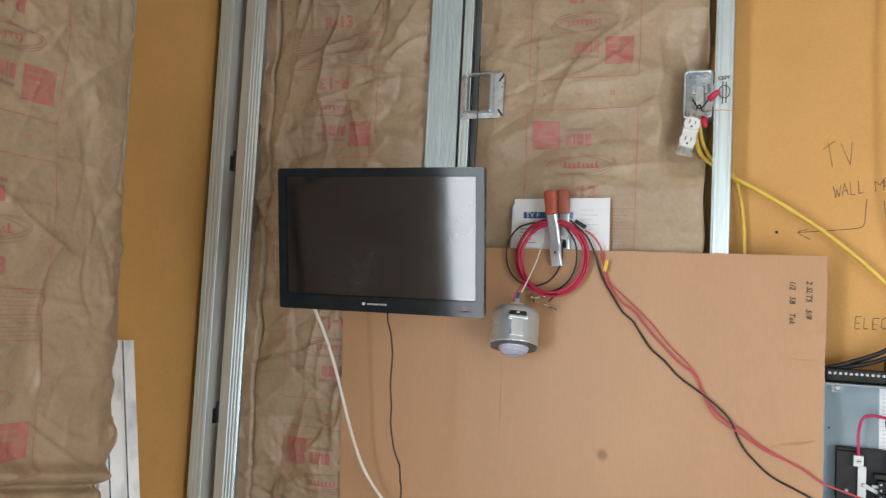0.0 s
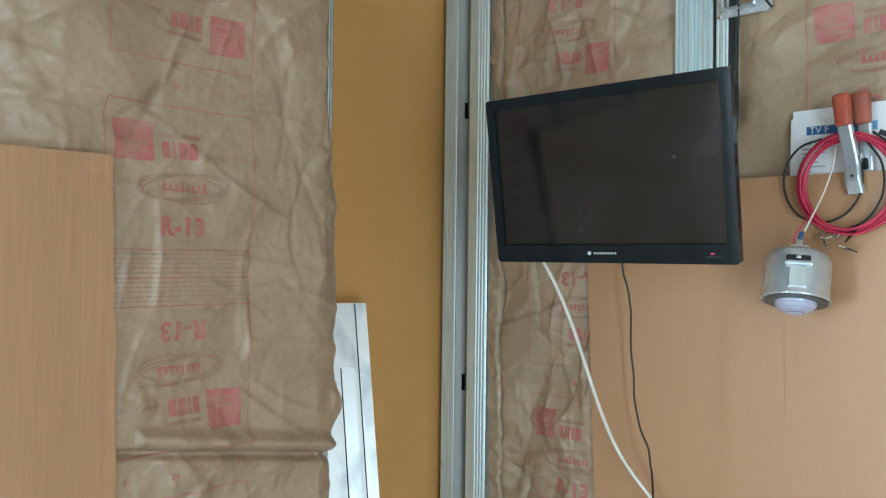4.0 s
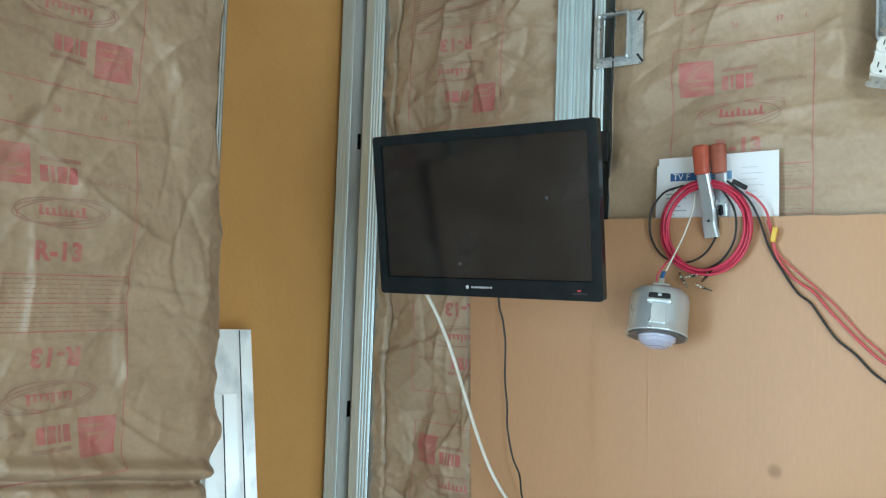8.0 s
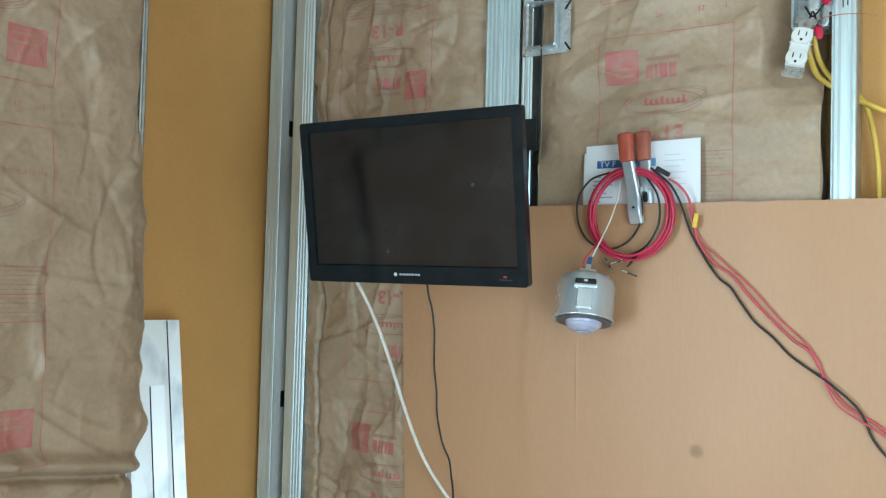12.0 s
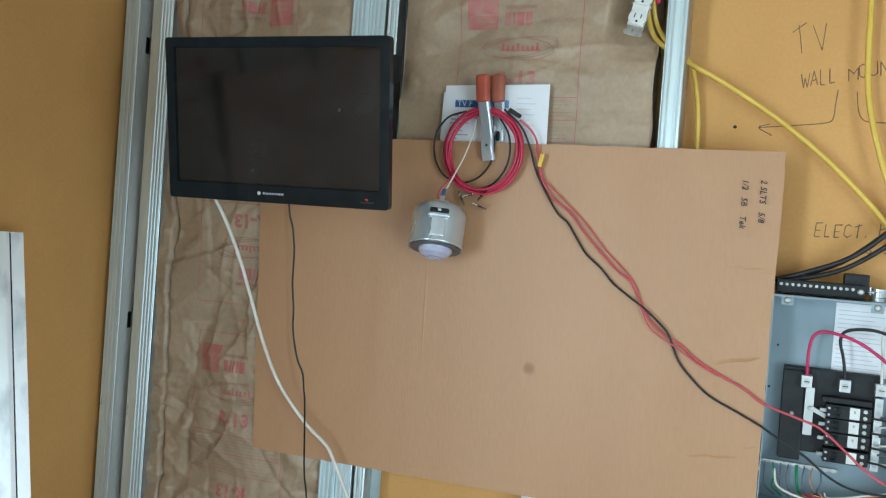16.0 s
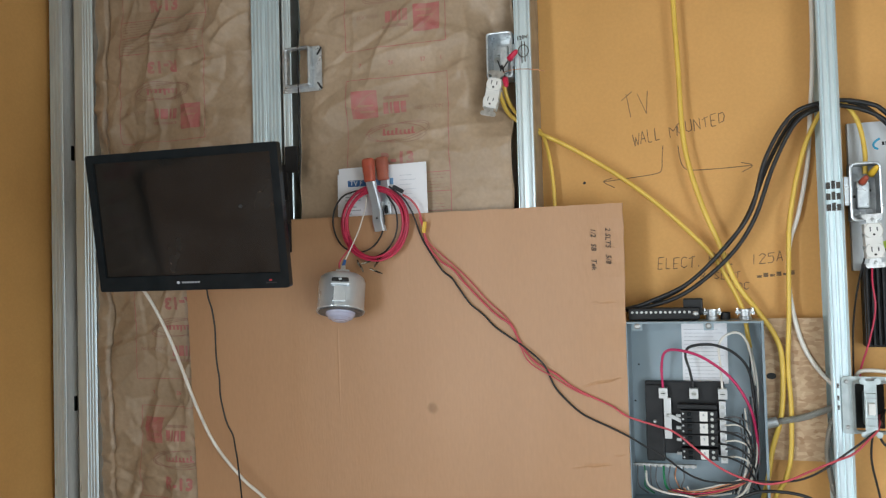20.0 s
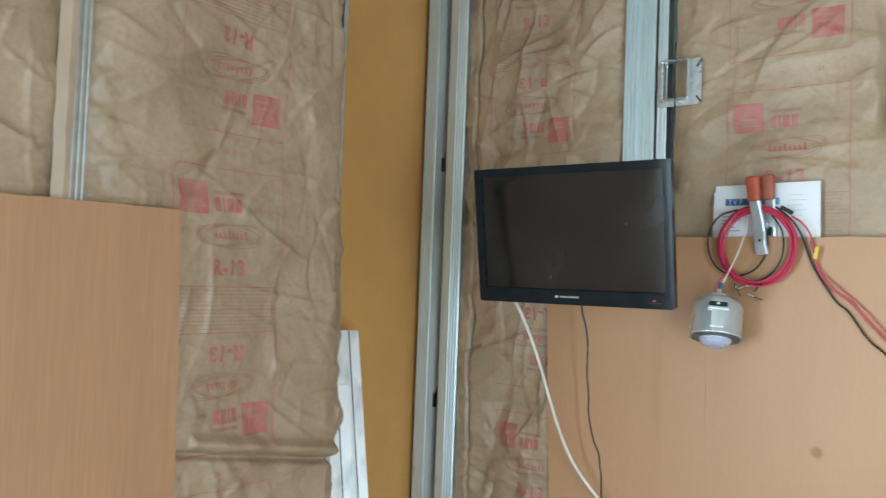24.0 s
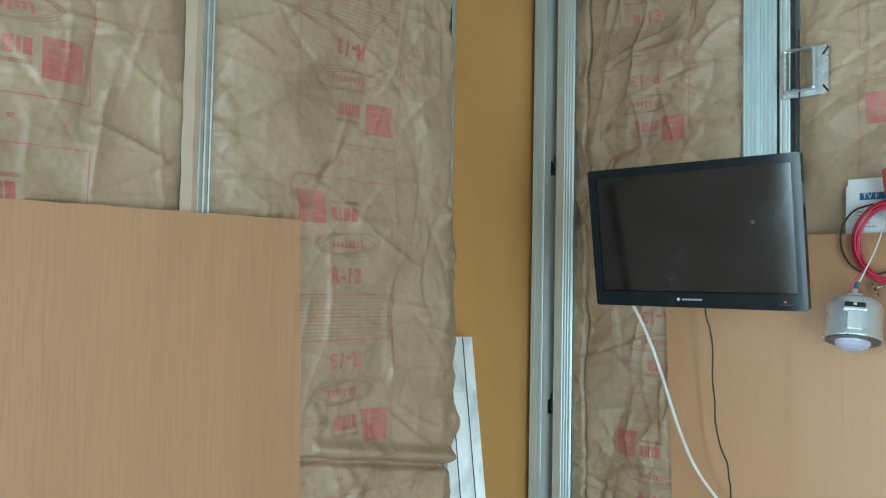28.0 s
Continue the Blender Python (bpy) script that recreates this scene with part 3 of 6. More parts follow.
def batt(label, m, width, z0, z1, seed, rough=1.0, fold_at=None, dent=None, flat_below=None, end=None, crevice=None, cap=None, busy=70, lift=0.0):
    """A faced fibreglass batt: local x across, y into the wall, z up."""
    step = 0.0042
    nu, nv = int(width / step), int((z1 - z0) / step)
    big = facets(width, z0, z1, nu, nv, seed * 11, 0.120, 0.30, 0.0075)
    small = facets(width, z0, z1, nu, nv, seed * 17, 0.046, -0.45, 0.0044)
    tiny = facets(width, z0, z1, nu, nv, seed * 23, 0.019, 0.2, 0.0010)
    pulled = folds(width, z0, z1, nu, nv, seed * 29, int(busy * (z1 - z0) * width / 0.6))
    def stand(u, v, i, j):
        h = crumple(u, v, seed, width, rough, (big[j, i], small[j, i], tiny[j, i], pulled[j, i]))
        if lift:
            h += lift * max(0.0, 1 - u / 0.05) ** 1.5 * (0.75 + 0.4 * noise.noise(Vector((v * 13, seed, 21))))
        if dent:
            h -= 0.06 * max(0.0, min(1.0, (u - dent[0] - 0.03 * noise.noise(Vector((v * 8, 3, seed)))) / 0.05)) * max(0.0, min(1.0, (v - dent[1]) / 0.10, (dent[2] - v) / 0.12))
        if flat_below:
            h = h * (1 - (k := max(0.0, min(1.0, (flat_below - v) / 0.06)))) - 0.010 * k
        if fold_at is not None:
            d = v - fold_at - 0.11 * (width * 0.3 - u) / width
            h += 0.025 * math.exp(-((d - 0.018) / 0.015) ** 2) - 0.022 * math.exp(-((d + 0.006) / 0.007) ** 2)
        if crevice:
            c = crevice + 0.008 * (abs(noise.noise(Vector((v * 4, seed, 8)))) - 0.3)
            deep = 0.55 + 0.9 * noise.noise(Vector((v * 7, seed, 11)))
            h += (-0.040 * max(0.15, deep) * math.exp(-((u - c) / 0.0045) ** 2))
        if cap and cap[0] < u < cap[1] and v < cap[2]:
            h = min(h, cap[3])
        return h
    own = bmesh.new()
    grid = []
    for j in range(nv + 1):
        v = z0 + (z1 - z0) * j / nv
        row = []
        for i in range(nu + 1):
            u = width * i / nu
            sway = 0.006 * rough * noise.noise(Vector((v * 11, seed, 2))) if i in (0, nu) else 0
            if end:
                sway = end(v) * max(0.0, (u - width + 0.05) / 0.05)
            row.append(own.verts.new((u + sway, -stand(u, v, i, j), v)))
        grid.append(row)
    heights = [[-q.co.y for q in row] for row in grid]

    def on_sheet(u, v):
        """The height of the built facing at u, v."""
        a, b = min(max(u / width * nu, 0), nu - 1e-6), min(max((v - z0) / (z1 - z0) * nv, 0), nv - 1e-6)
        i, j = int(a), int(b)
        a, b = a - i, b - j
        return (heights[j][i] * (1 - a) + heights[j][i + 1] * a) * (1 - b) + (heights[j + 1][i] * (1 - a) + heights[j + 1][i + 1] * a) * b

    for a, b in zip(grid, grid[1:]):
        for i in range(nu):
            own.faces.new((a[i], a[i + 1], b[i + 1], b[i]))
    # the sides run back into the bay
    back = [[own.verts.new((r[k].co.x, 0.07, r[k].co.z)) for r in grid] for k in (0, nu)]
    for k, col in zip((0, nu), back):
        for j in range(nv):
            f = (grid[j][k], grid[j + 1][k], col[j + 1], col[j])
            own.faces.new(f if k else f[::-1])
    low = [own.verts.new((x.co.x, 0.07, x.co.z)) for x in grid[0]]
    for i in range(nu):
        own.faces.new((grid[0][i], low[i], low[i + 1], grid[0][i + 1]))
    ob = part("insulation_batt", own, KRAFT, smooth=True)
    ob.matrix_world = m
    tagged(ob, label, "insulation", "insulation batts")
    return ob, on_sheet, (width, z0, z1)


def press(bm, made, fine=0):
    """Lays a flat print, drawn in the xz plane, on the crumpled facing; fine cuts it along the facing's own cells first."""
    ob, stand, (width, z0, z1) = made
    if fine and bm.verts:
        nu, nv = int(width / 0.0042), int((z1 - z0) / 0.0042)
        for axis, base, cell in ((0, 0.0, width / nu), (2, z0, (z1 - z0) / nv)):
            low, high = min(v.co[axis] for v in bm.verts), max(v.co[axis] for v in bm.verts)
            way = Vector((1, 0, 0)) if axis == 0 else Vector((0, 0, 1))
            for k in range(math.ceil((low - base) / cell), math.floor((high - base) / cell) + 1):
                bmesh.ops.bisect_plane(bm, geom=bm.verts[:] + bm.edges[:] + bm.faces[:], plane_co=way * (base + k * cell), plane_no=way)
    gone = [v for v in bm.verts if not (0.004 < v.co.x < width - 0.004 and z0 < v.co.z < z1)]
    bmesh.ops.delete(bm, geom=gone, context="VERTS")
    for v in bm.verts:
        v.co.y = -stand(v.co.x, v.co.z) - 0.0010
    return bm


def sheet_strip(points, half, bm=None):
    """A flat printed line through points of the xz plane."""
    own = bmesh.new()
    rows = []
    for i, (x, z) in enumerate(points):
        ax, az = points[max(i - 1, 0)]
        bx_, bz_ = points[min(i + 1, len(points) - 1)]
        d = Vector((bx_ - ax, bz_ - az)).normalized()
        rows.append((own.verts.new((x - d.y * half, 0, z + d.x * half)), own.verts.new((x + d.y * half, 0, z - d.x * half))))
    for a, b in zip(rows, rows[1:]):
        own.faces.new((a[0], a[1], b[1], b[0]))
    return join(bm, own)


def long_line(x0, z0, x1, z1, half=0.0009, bm=None):
    n = max(2, int(math.hypot(x1 - x0, z1 - z0) / 0.0042))
    return sheet_strip([(x0 + (x1 - x0) * i / n, z0 + (z1 - z0) * i / n) for i in range(n + 1)], half, bm)


def flat_rect(x0, z0, x1, z1, bm=None, cell=0.0042):
    own = bmesh.new()
    nx, nz = max(1, int(abs(x1 - x0) / cell)), max(1, int(abs(z1 - z0) / cell))
    g = [[own.verts.new((x0 + (x1 - x0) * i / nx, 0, z0 + (z1 - z0) * j / nz)) for i in range(nx + 1)] for j in range(nz + 1)]
    for a, b in zip(g, g[1:]):
        for i in range(nx):
            own.faces.new((a[i], a[i + 1], b[i + 1], b[i]))
    return join(bm, own)


def oval(cx, cz, rx, rz, turn=0.0, half=0.0010, bm=None):
    c, s = math.cos(radians(turn)), math.sin(radians(turn))
    pts = []
    for k in range(49):
        a = 2 * math.pi * k / 48
        x, z = rx * math.cos(a), rz * math.sin(a)
        pts.append((cx + c * x - s * z, cz + s * x + c * z))
    return sheet_strip(pts, half, bm)


PRINT_W, PRINT_H, PRINT_GAP = 0.256, 0.557, 0.072


def print_block(made, u0, top, turned=False):
    """One printed label: a framed panel, read upright above and upside down below."""
    ob = made[0]
    w, hgt = PRINT_W, PRINT_H

    def put(bm, flip, cuts=0):
        if flip:
            bmesh.ops.transform(bm, matrix=Matrix.Translation((w, 0, -hgt)) @ Matrix.Rotation(math.pi, 4, "Y"), verts=bm.verts)
        bmesh.ops.translate(bm, vec=(u0, 0, top), verts=bm.verts)
        return press(bm, made, cuts)

    lines = long_line(0, 0, w, 0)
    for a in ((0, 0, 0, -hgt), (w, 0, w, -hgt), (0, -hgt, w, -hgt), (0, -0.232, w, -0.232), (0, -0.277, w, -0.277), (0, -0.322, w, -0.322)):
        long_line(*a, bm=lines)
    part("printed_frame", put(lines, False), PRINT, ob, "thin red printed frame lines")
    fine = None
    rnd = random.Random(7)
    for row_z, longest in ((-0.239, 0.248), (-0.284, 0.240)):
        for k in range(5):
            x, last = 0.008, longest - 0.025 * (k % 3 == 2)
            while x < last - 0.006:
                w_ = min(rnd.uniform(0.007, 0.024), last - x)
                fine = long_line(x, row_z - k * 0.0075, x + w_, row_z - k * 0.0075, 0.0007, fine)
                x += w_ + 0.0028
    part("printed_small_print", put(fine, False), PRINT_FAINT, ob, "rows of faint red small print")
    for flip in (False, True):
        part("printed_square", put(flat_rect(0.014, -0.092, 0.078, -0.028), flip), PRINT, ob, "solid red printed square")
        arc = sheet_strip([(0.018 + 0.056 * k / 14, -0.076 + 0.042 * math.sin(0.5 * math.pi * k / 14)) for k in range(15)], 0.0009)
        flat_rect(0.030, -0.066, 0.068, -0.061, arc)
        flat_rect(0.034, -0.080, 0.072, -0.075, arc)
        bmesh.ops.translate(arc, vec=(0, 0, 0), verts=arc.verts)
        arc = put(arc, flip)
        bmesh.ops.translate(arc, vec=(0, -0.0006, 0), verts=arc.verts)
        part("printed_arc", arc, PRINT_LIGHT, ob)
        for x, wide in ((0.092, 0.0125), (0.1085, 0.0055), (0.118, 0.0150), (0.1365, 0.0140)):
            part("printed_bold_mark", put(flat_rect(x, -0.085, x + wide, -0.058), flip), PRINT, ob)
        part("printed_thin_bar", put(flat_rect(0.092, -0.051, 0.158, -0.044), flip), PRINT_FAINT, ob)
        part("printed_word", put(shifted(letters("INSULATION", 0.0125, depth=0), 0.170, -0.082), flip, 1), PRINT_FAINT, ob)
        ring = oval(0.128, -0.131, 0.080, 0.021, 4)
        oval(0.126, -0.133, 0.074, 0.023, -3, bm=ring)
        oval(0.131, -0.129, 0.077, 0.019, 8, bm=ring)
        part("printed_oval", put(ring, flip), PRINT_FAINT, ob)
        for k in range(8):
            x = 0.090 + k * 0.0103
            mark = flat_rect(x, -0.138, x + 0.0055, -0.121 if k in (0, 3, 7) else -0.126)
            flat_rect(x + 0.0055, -0.138, x + 0.009, -0.1345, mark)
            bmesh.ops.remove_doubles(mark, verts=mark.verts, dist=0.001)
            part("printed_mark", put(mark, flip), PRINT, ob)
        part("printed_rating", put(shifted(letters("R-13", 0.041, depth=0, weight=0.0019, spacing=1.10), 0.083, -0.208), flip, 3), PRINT, ob, "red printed R-13 rating")
    for text, x in (("7", 0.034), ("26", 0.11), ("17", 0.19), ("1", 0.238)):
        mark = shifted(letters(text, 0.0135, depth=0, weight=0.0003), x, 0.030)
        if turned:
            bmesh.ops.transform(mark, matrix=Matrix.Translation((w, 0, PRINT_GAP)) @ Matrix.Rotation(math.pi, 4, "Y"), verts=mark.verts)
        part("printed_number", put(mark, False, 1), PRINT, ob, "small printed number")


def shifted(bm, x, z):
    bmesh.ops.translate(bm, vec=(x, 0, z), verts=bm.verts)
    return bm


def print_blocks(made, u0, top, turned=False, pulled=(0.0, 0.0)):
    """The label repeated all the way up the batt; pulled shifts the topmost ones where the paper is drawn aside."""
    ob, stand, (width, z0, z1) = made
    step = PRINT_H + PRINT_GAP
    t = top + step * math.floor((z1 - top) / step + 1)
    while t > z0:
        high = t > 2.0
        print_block(made, u0 + high * pulled[0], t + high * pulled[1], turned)
        t -= step


made = batt("crumpled brown kraft-faced insulation batt beside the corner stud", pose(-0.583, FACE_Y + 0.004, 0), 0.490, 0.55, TOP, 1, 1.45, crevice=0.046, cap=(0.26, 0.5, 1.57, 0.014), busy=130, lift=0.012)
print_blocks(made, 0.133, 1.090, pulled=(-0.036, -0.012))
made = batt("brown kraft-faced insulation batt ending above the cardboard", pose(0.030, FACE_Y + 0.002, 0), 0.536, 1.535, TOP, 2, 0.9, dent=(0.435, 1.72, 2.10), flat_below=1.69)
print_blocks(made, 0.134, 1.883)
made = batt("wrinkled brown kraft-faced insulation batt on the west wall", pose(WEST_FACE, 0.667, 0, 0, 0, 90), 0.642, 0.30, TOP, 3, 1.15, fold_at=1.10, end=lumpy_end, cap=(0.0, 0.22, 1.55, 0.016), busy=95)
print_blocks(made, 0.171, 1.638)
made = batt("brown kraft-faced insulation batt behind the leaning cardboard", pose(WEST_FACE, 0.02, 0, 0, 0, 90), 0.616, 0.30, TOP, 4, 1.6, flat_below=1.52, busy=95)
own = bmesh.new()
rows = []
for k in range(60):
    z = 1.20 + k * 0.021
    sway = 0.004 * noise.noise(Vector((z * 14, 2, 5)))
    y0 = -0.004 - 0.004 * noise.noise(Vector((z * 9, 7, 1)))
    rows.append([own.verts.new(c) for c in ((0.586 + sway, y0, z), (0.604 + sway, y0 - 0.006, z), (0.6155, y0 - 0.004, z))])
for a, b in zip(rows, rows[1:]):
    for k in range(2):
        own.faces.new((a[k], a[k + 1], b[k + 1], b[k]))
part("stapling_flange", own, KRAFT_EDGE, made[0], "pale folded paper flange along the stud")
print_blocks(made, 0.175, 1.626, True)


# ---- cardboard ----
def card_bow(x, z, seed, y_bow=0.003):
    """How far a sheet's face bows at x, z."""
    return y_bow * noise.noise(Vector((x * 2.2, z * 2.2, seed))) + 0.0012 * noise.noise(Vector((x * 9, z * 5, seed)))


def cardboard(label, m, corners, y_bow=0.003, thick=0.005, seed=1.0, mat=None):
    """A sheet with a face and a fluted edge; corners in local x, z: top left, top right, bottom right, bottom left."""
    tl, tr, br, bl = [Vector(c) for c in corners]
    nu, nv = 60, 44
    own = bmesh.new()
    layers = []
    for dy in (0.0, thick):
        g = []
        for j in range(nv + 1):
            t = j / nv
            row = []
            for i in range(nu + 1):
                s = i / nu
                p = (bl.lerp(br, s)).lerp(tl.lerp(tr, s), t)
                wob = 0.0017 * noise.noise(Vector((p.x * 60, p.y * 60, seed))) if (i in (0, nu) or j in (0, nv)) else 0
                y = dy + card_bow(p.x, p.y, seed, y_bow) - 0.005 * max(0.0, (s - 0.9) / 0.1) ** 2 * (noise.noise(Vector((p.y * 17, 1, seed))) + 0.3)
                row.append(own.verts.new((p.x + wob, y, p.y + wob)))
            g.append(row)
        layers.append(g)
    a, b = layers
    for j in range(nv):
        for i in range(nu):
            own.faces.new((a[j][i], a[j][i + 1], a[j + 1][i + 1], a[j + 1][i]))
            own.faces.new((b[j][i], b[j + 1][i], b[j + 1][i + 1], b[j][i + 1]))
    for i in range(nu):
        own.faces.new((a[0][i], b[0][i], b[0][i + 1], a[0][i + 1]))
        own.faces.new((a[nv][i], a[nv][i + 1], b[nv][i + 1], b[nv][i]))
    for j in range(nv):
        own.faces.new((a[j][0], a[j + 1][0], b[j + 1][0], b[j][0]))
        own.faces.new((a[j][nu], b[j][nu], b[j + 1][nu], a[j + 1][nu]))
    ob = part("cardboard_sheet", own, mat or CARD, smooth=False)
    ob.matrix_world = m
    return tagged(ob, label, "cardboard")


card = cardboard("large brown corrugated cardboard sheet clamped over the studs", pose(0, 1.786, 0),
                 ((-0.292, 1.556), (0.810, 1.553), (0.806, 0.857), (-0.260, 0.843)))
cardboard("brown cardboard sheet clamped against the west wall batts", pose(WEST_FACE + 0.024, 0, 0, 0, 0, 90),
          ((-0.35, 1.535), (0.838, 1.546), (0.872, 0.30), (-0.35, 0.30)), seed=5.0, mat=STREAKY_CARD)

spot = part("stain", lathe([(0.018, 0), (0.018, 0.0002)], 24, None, Matrix.Rotation(radians(90), 4, "X")), STAIN, card, "round brown stain")
spot.location = (0.3705, -0.0042, 1.107)
own = bmesh.new()
rows = []
for k in range(41):
    z = 1.06 + 0.275 * k / 40
    x = 0.1345 + 0.021 * (1.335 - z) * 0.4
    y = card_bow(x, z, 1.0)
    rows.append([own.verts.new((x + dx, y + dy, z)) for dx, dy in ((-0.0055, 0.0004), (-0.0007, -0.0007 + 0.0008 * abs(k - 20) / 20), (0.0007, -0.0007 + 0.0008 * abs(k - 20) / 20), (0.0055, 0.0004))])
for a, b in zip(rows, rows[1:]):
    for k in range(3):
        own.faces.new((a[k], a[k + 1], b[k + 1], b[k]))
part("crease", own, CARD, card, "faint vertical fold in the card")


def card_crease(x0, z0, x1, z1, high):
    """A short dent pressed across the card from its edge."""
    own = bmesh.new()
    rows = []
    for k in range(21):
        t = k / 20
        x, z = x0 + (x1 - x0) * t, z0 + (z1 - z0) * t + 0.003 * noise.noise(Vector((t * 4, x0 * 9, z0 * 9)))
        y = card_bow(x, z, 1.0) - 0.0004
        h = high * math.sin(math.pi * min(1.0, 1.25 * t + 0.02)) ** 0.7 if t < 0.79 else high * max(0.0, (1 - t) / 0.21) * 0.5
        rows.append([own.verts.new((x, y + dy, z + dz)) for dz, dy in ((-0.0065, 0.0012), (-0.0012, -h * 0.4), (0.0006, -h), (0.0075, 0.0012))])
    for a, b in zip(rows, rows[1:]):
        for k in range(3):
            own.faces.new((a[k], a[k + 1], b[k + 1], b[k]))
    bmesh.ops.recalc_face_normals(own, faces=own.faces)
    return part("crease", own, CARD, card, "short dent in the card's edge")


for dent_line in ((0.805, 1.340, 0.737, 1.339, 0.0016), (0.805, 1.182, 0.712, 1.160, 0.0022), (0.772, 0.997, 0.681, 0.987, 0.0018), (0.803, 1.02, 0.765, 1.012, 0.0014), (0.803, 1.455, 0.762, 1.462, 0.0012)):
    card_crease(*dent_line)
for text, x, z in (("2 SLTS  5/8", 0.772, 1.502), ("1/2  SB  Tek", 0.741, 1.502)):
    for k, word in enumerate(text.split("  ")):
        writing("handwriting", word, 0.0155, (x, -0.0036, z - (0.058 if x > 0.76 else 0.033) * k), MARKER, card, "small handwritten marker note", turn=90, shear=0.2)

# ---- television on its arm ----
TV_AT = pose(-0.032, 1.430, 1.536, 9.0, 0, 2.2)
tv = thing("television", "small flat black television tilted down on a wall arm", "television", TV_AT)
W, H = 0.443, 0.289
bm = ring_frame((-W / 2, W / 2, -H / 2, H / 2), (-W / 2 + 0.0175, W / 2 - 0.0175, -H / 2 + 0.0310, H / 2 - 0.0175), 0.0, 0.015, 0.006, 0.0008, 0.00002)
part("bezel", bm, BLACK_GLOSS, tv, "glossy black plastic frame")
bm = bx(-W / 2 + 0.018, W / 2 - 0.018, 0.0035, 0.010, -H / 2 + 0.032, H / 2 - 0.018)
part("screen", bm, SCREEN, tv, "dark dusty switched-off screen")
# two faint pale spots just in front of the screen
for x, z in ((0.128, 0.022), (-0.045, -0.088)):
    spot = part("pale_spot", lathe([(0.0043, 0), (0.0043, 0.0002)], 16, None, Matrix.Rotation(radians(90), 4, "X")), PALE_SPOT, tv, "small pale soft-edged spot")
    spot.location = (x, 0.0033, z)
bm = bx(-W / 2 + 0.009, W / 2 - 0.009, 0.013, 0.031, -H / 2 + 0.006, H / 2 - 0.008, 0.004)
bx(-W / 2 + 0.05, W / 2 - 0.05, 0.030, 0.052, -H / 2 + 0.03, H / 2 - 0.04, 0.006, bm)
part("back_housing", bm, BLACK, tv)
bm = lathe([(0.0032, 0), (0.0032, 0.0014)], 16, None, Matrix.Translation((-0.030, 0.0005, -H / 2 + 0.0165)) @ Matrix.Rotation(radians(90), 4, "X"))
part("emblem_disc", bm, FADED_INK, tv)
for k in range(7):
    part("emblem_bar", bx(-0.022 + k * 0.0062, -0.0175 + k * 0.0062, -0.0006, 0.001, -H / 2 + 0.0148, -H / 2 + 0.0182), PALE_INK, tv)
part("indicator_lamp", bx(0.178, 0.184, -0.0006, 0.001, -H / 2 + 0.015, -H / 2 + 0.0178, 0.0004), LED_RED, tv, "small red indicator lamp")
part("button_strip", bx(0.170, 0.194, -0.0004, 0.001, -H / 2 + 0.010, -H / 2 + 0.0125), BLACK, tv)

mount = thing("tv_arm_mount", "black steel television arm bolted to the doubled stud", "tv mount")
part("wall_plate", bx(-0.060, 0.018, 1.776, 1.797, 1.475, 1.690, 0.003), BLACK, mount)
bm = bx(-0.035, 0.020, 1.60, 1.778, 1.545, 1.600, 0.004)
part("arm", bm, BLACK, mount)
part("pivot", lathe([(0.022, 0), (0.022, 0.075)], 18, None, Matrix.Translation((-0.008, 1.60, 1.535))), BLACK, mount)
part("swing_arm", bx(-0.030, 0.010, 1.515, 1.60, 1.55, 1.595, 0.004), BLACK, mount)
part("head_plate", bx(-0.081, 0.019, -0.003, 0.003, -0.05, 0.05, 0.002, m=pose(0.025, 1.492, 1.555, 9, 0, 2.2)), BLACK, mount)
part("side_bracket", bx(0.012, 0.047, 1.770, 1.776, 1.668, 1.732, 0.002), BLACK, mount)

cable("antenna_cable", [(-0.245, 1.50, 1.44), (-0.242, 1.57, 1.39), (-0.222, 1.63, 1.28), (-0.196, 1.70, 1.10), (-0.168, 1.735, 1.005), (-0.108, 1.75, 0.930), (-0.055, 1.752, 0.890), (-0.032, 1.753, 0.856),
      (0.028, 1.758, 0.748), (0.09, 1.765, 0.685), (0.16, 1.775, 0.650), (0.25, 1.79, 0.65), (0.34, 1.81, 0.725), (0.405, 1.835, 0.85), (0.42, 1.85, 0.90)], 0.0037, WHITE_WIRE,
      "white coaxial cable hanging from the television")
cable("power_cord", [(-0.040, 1.50, 1.44), (-0.037, 1.51, 1.393), (-0.036, 1.514, 1.373), (-0.03, 1.516, 1.353), (-0.026, 1.518, 1.325), (-0.025, 1.52, 1.305), (-0.03, 1.529, 1.256), (-0.031, 1.534, 1.232), (-0.03, 1.54, 1.199),
      (-0.032, 1.545, 1.166), (-0.03, 1.549, 1.141), (-0.026, 1.553, 1.115), (-0.021, 1.556, 1.097), (-0.016, 1.563, 1.08), (-0.015, 1.568, 1.067), (-0.017, 1.577, 1.041), (-0.016, 1.583, 1.011), (-0.062, 1.68, 0.85), (-0.075, 1.72, 0.78), (-0.08, 1.76, 0.60)], 0.0018, BLACK_WIRE, "thin black cord hanging from the television")

# ---- metal bracket ring on the doubled stud ----
ring = thing("device_ring", "square galvanised device ring screwed to the stud", "electrical ring")
x0, x1, z0, z1 = -0.003, 0.104, 1.867, 1.977
hx0, hx1, hz0, hz1 = 0.018, 0.074, 1.883, 1.970


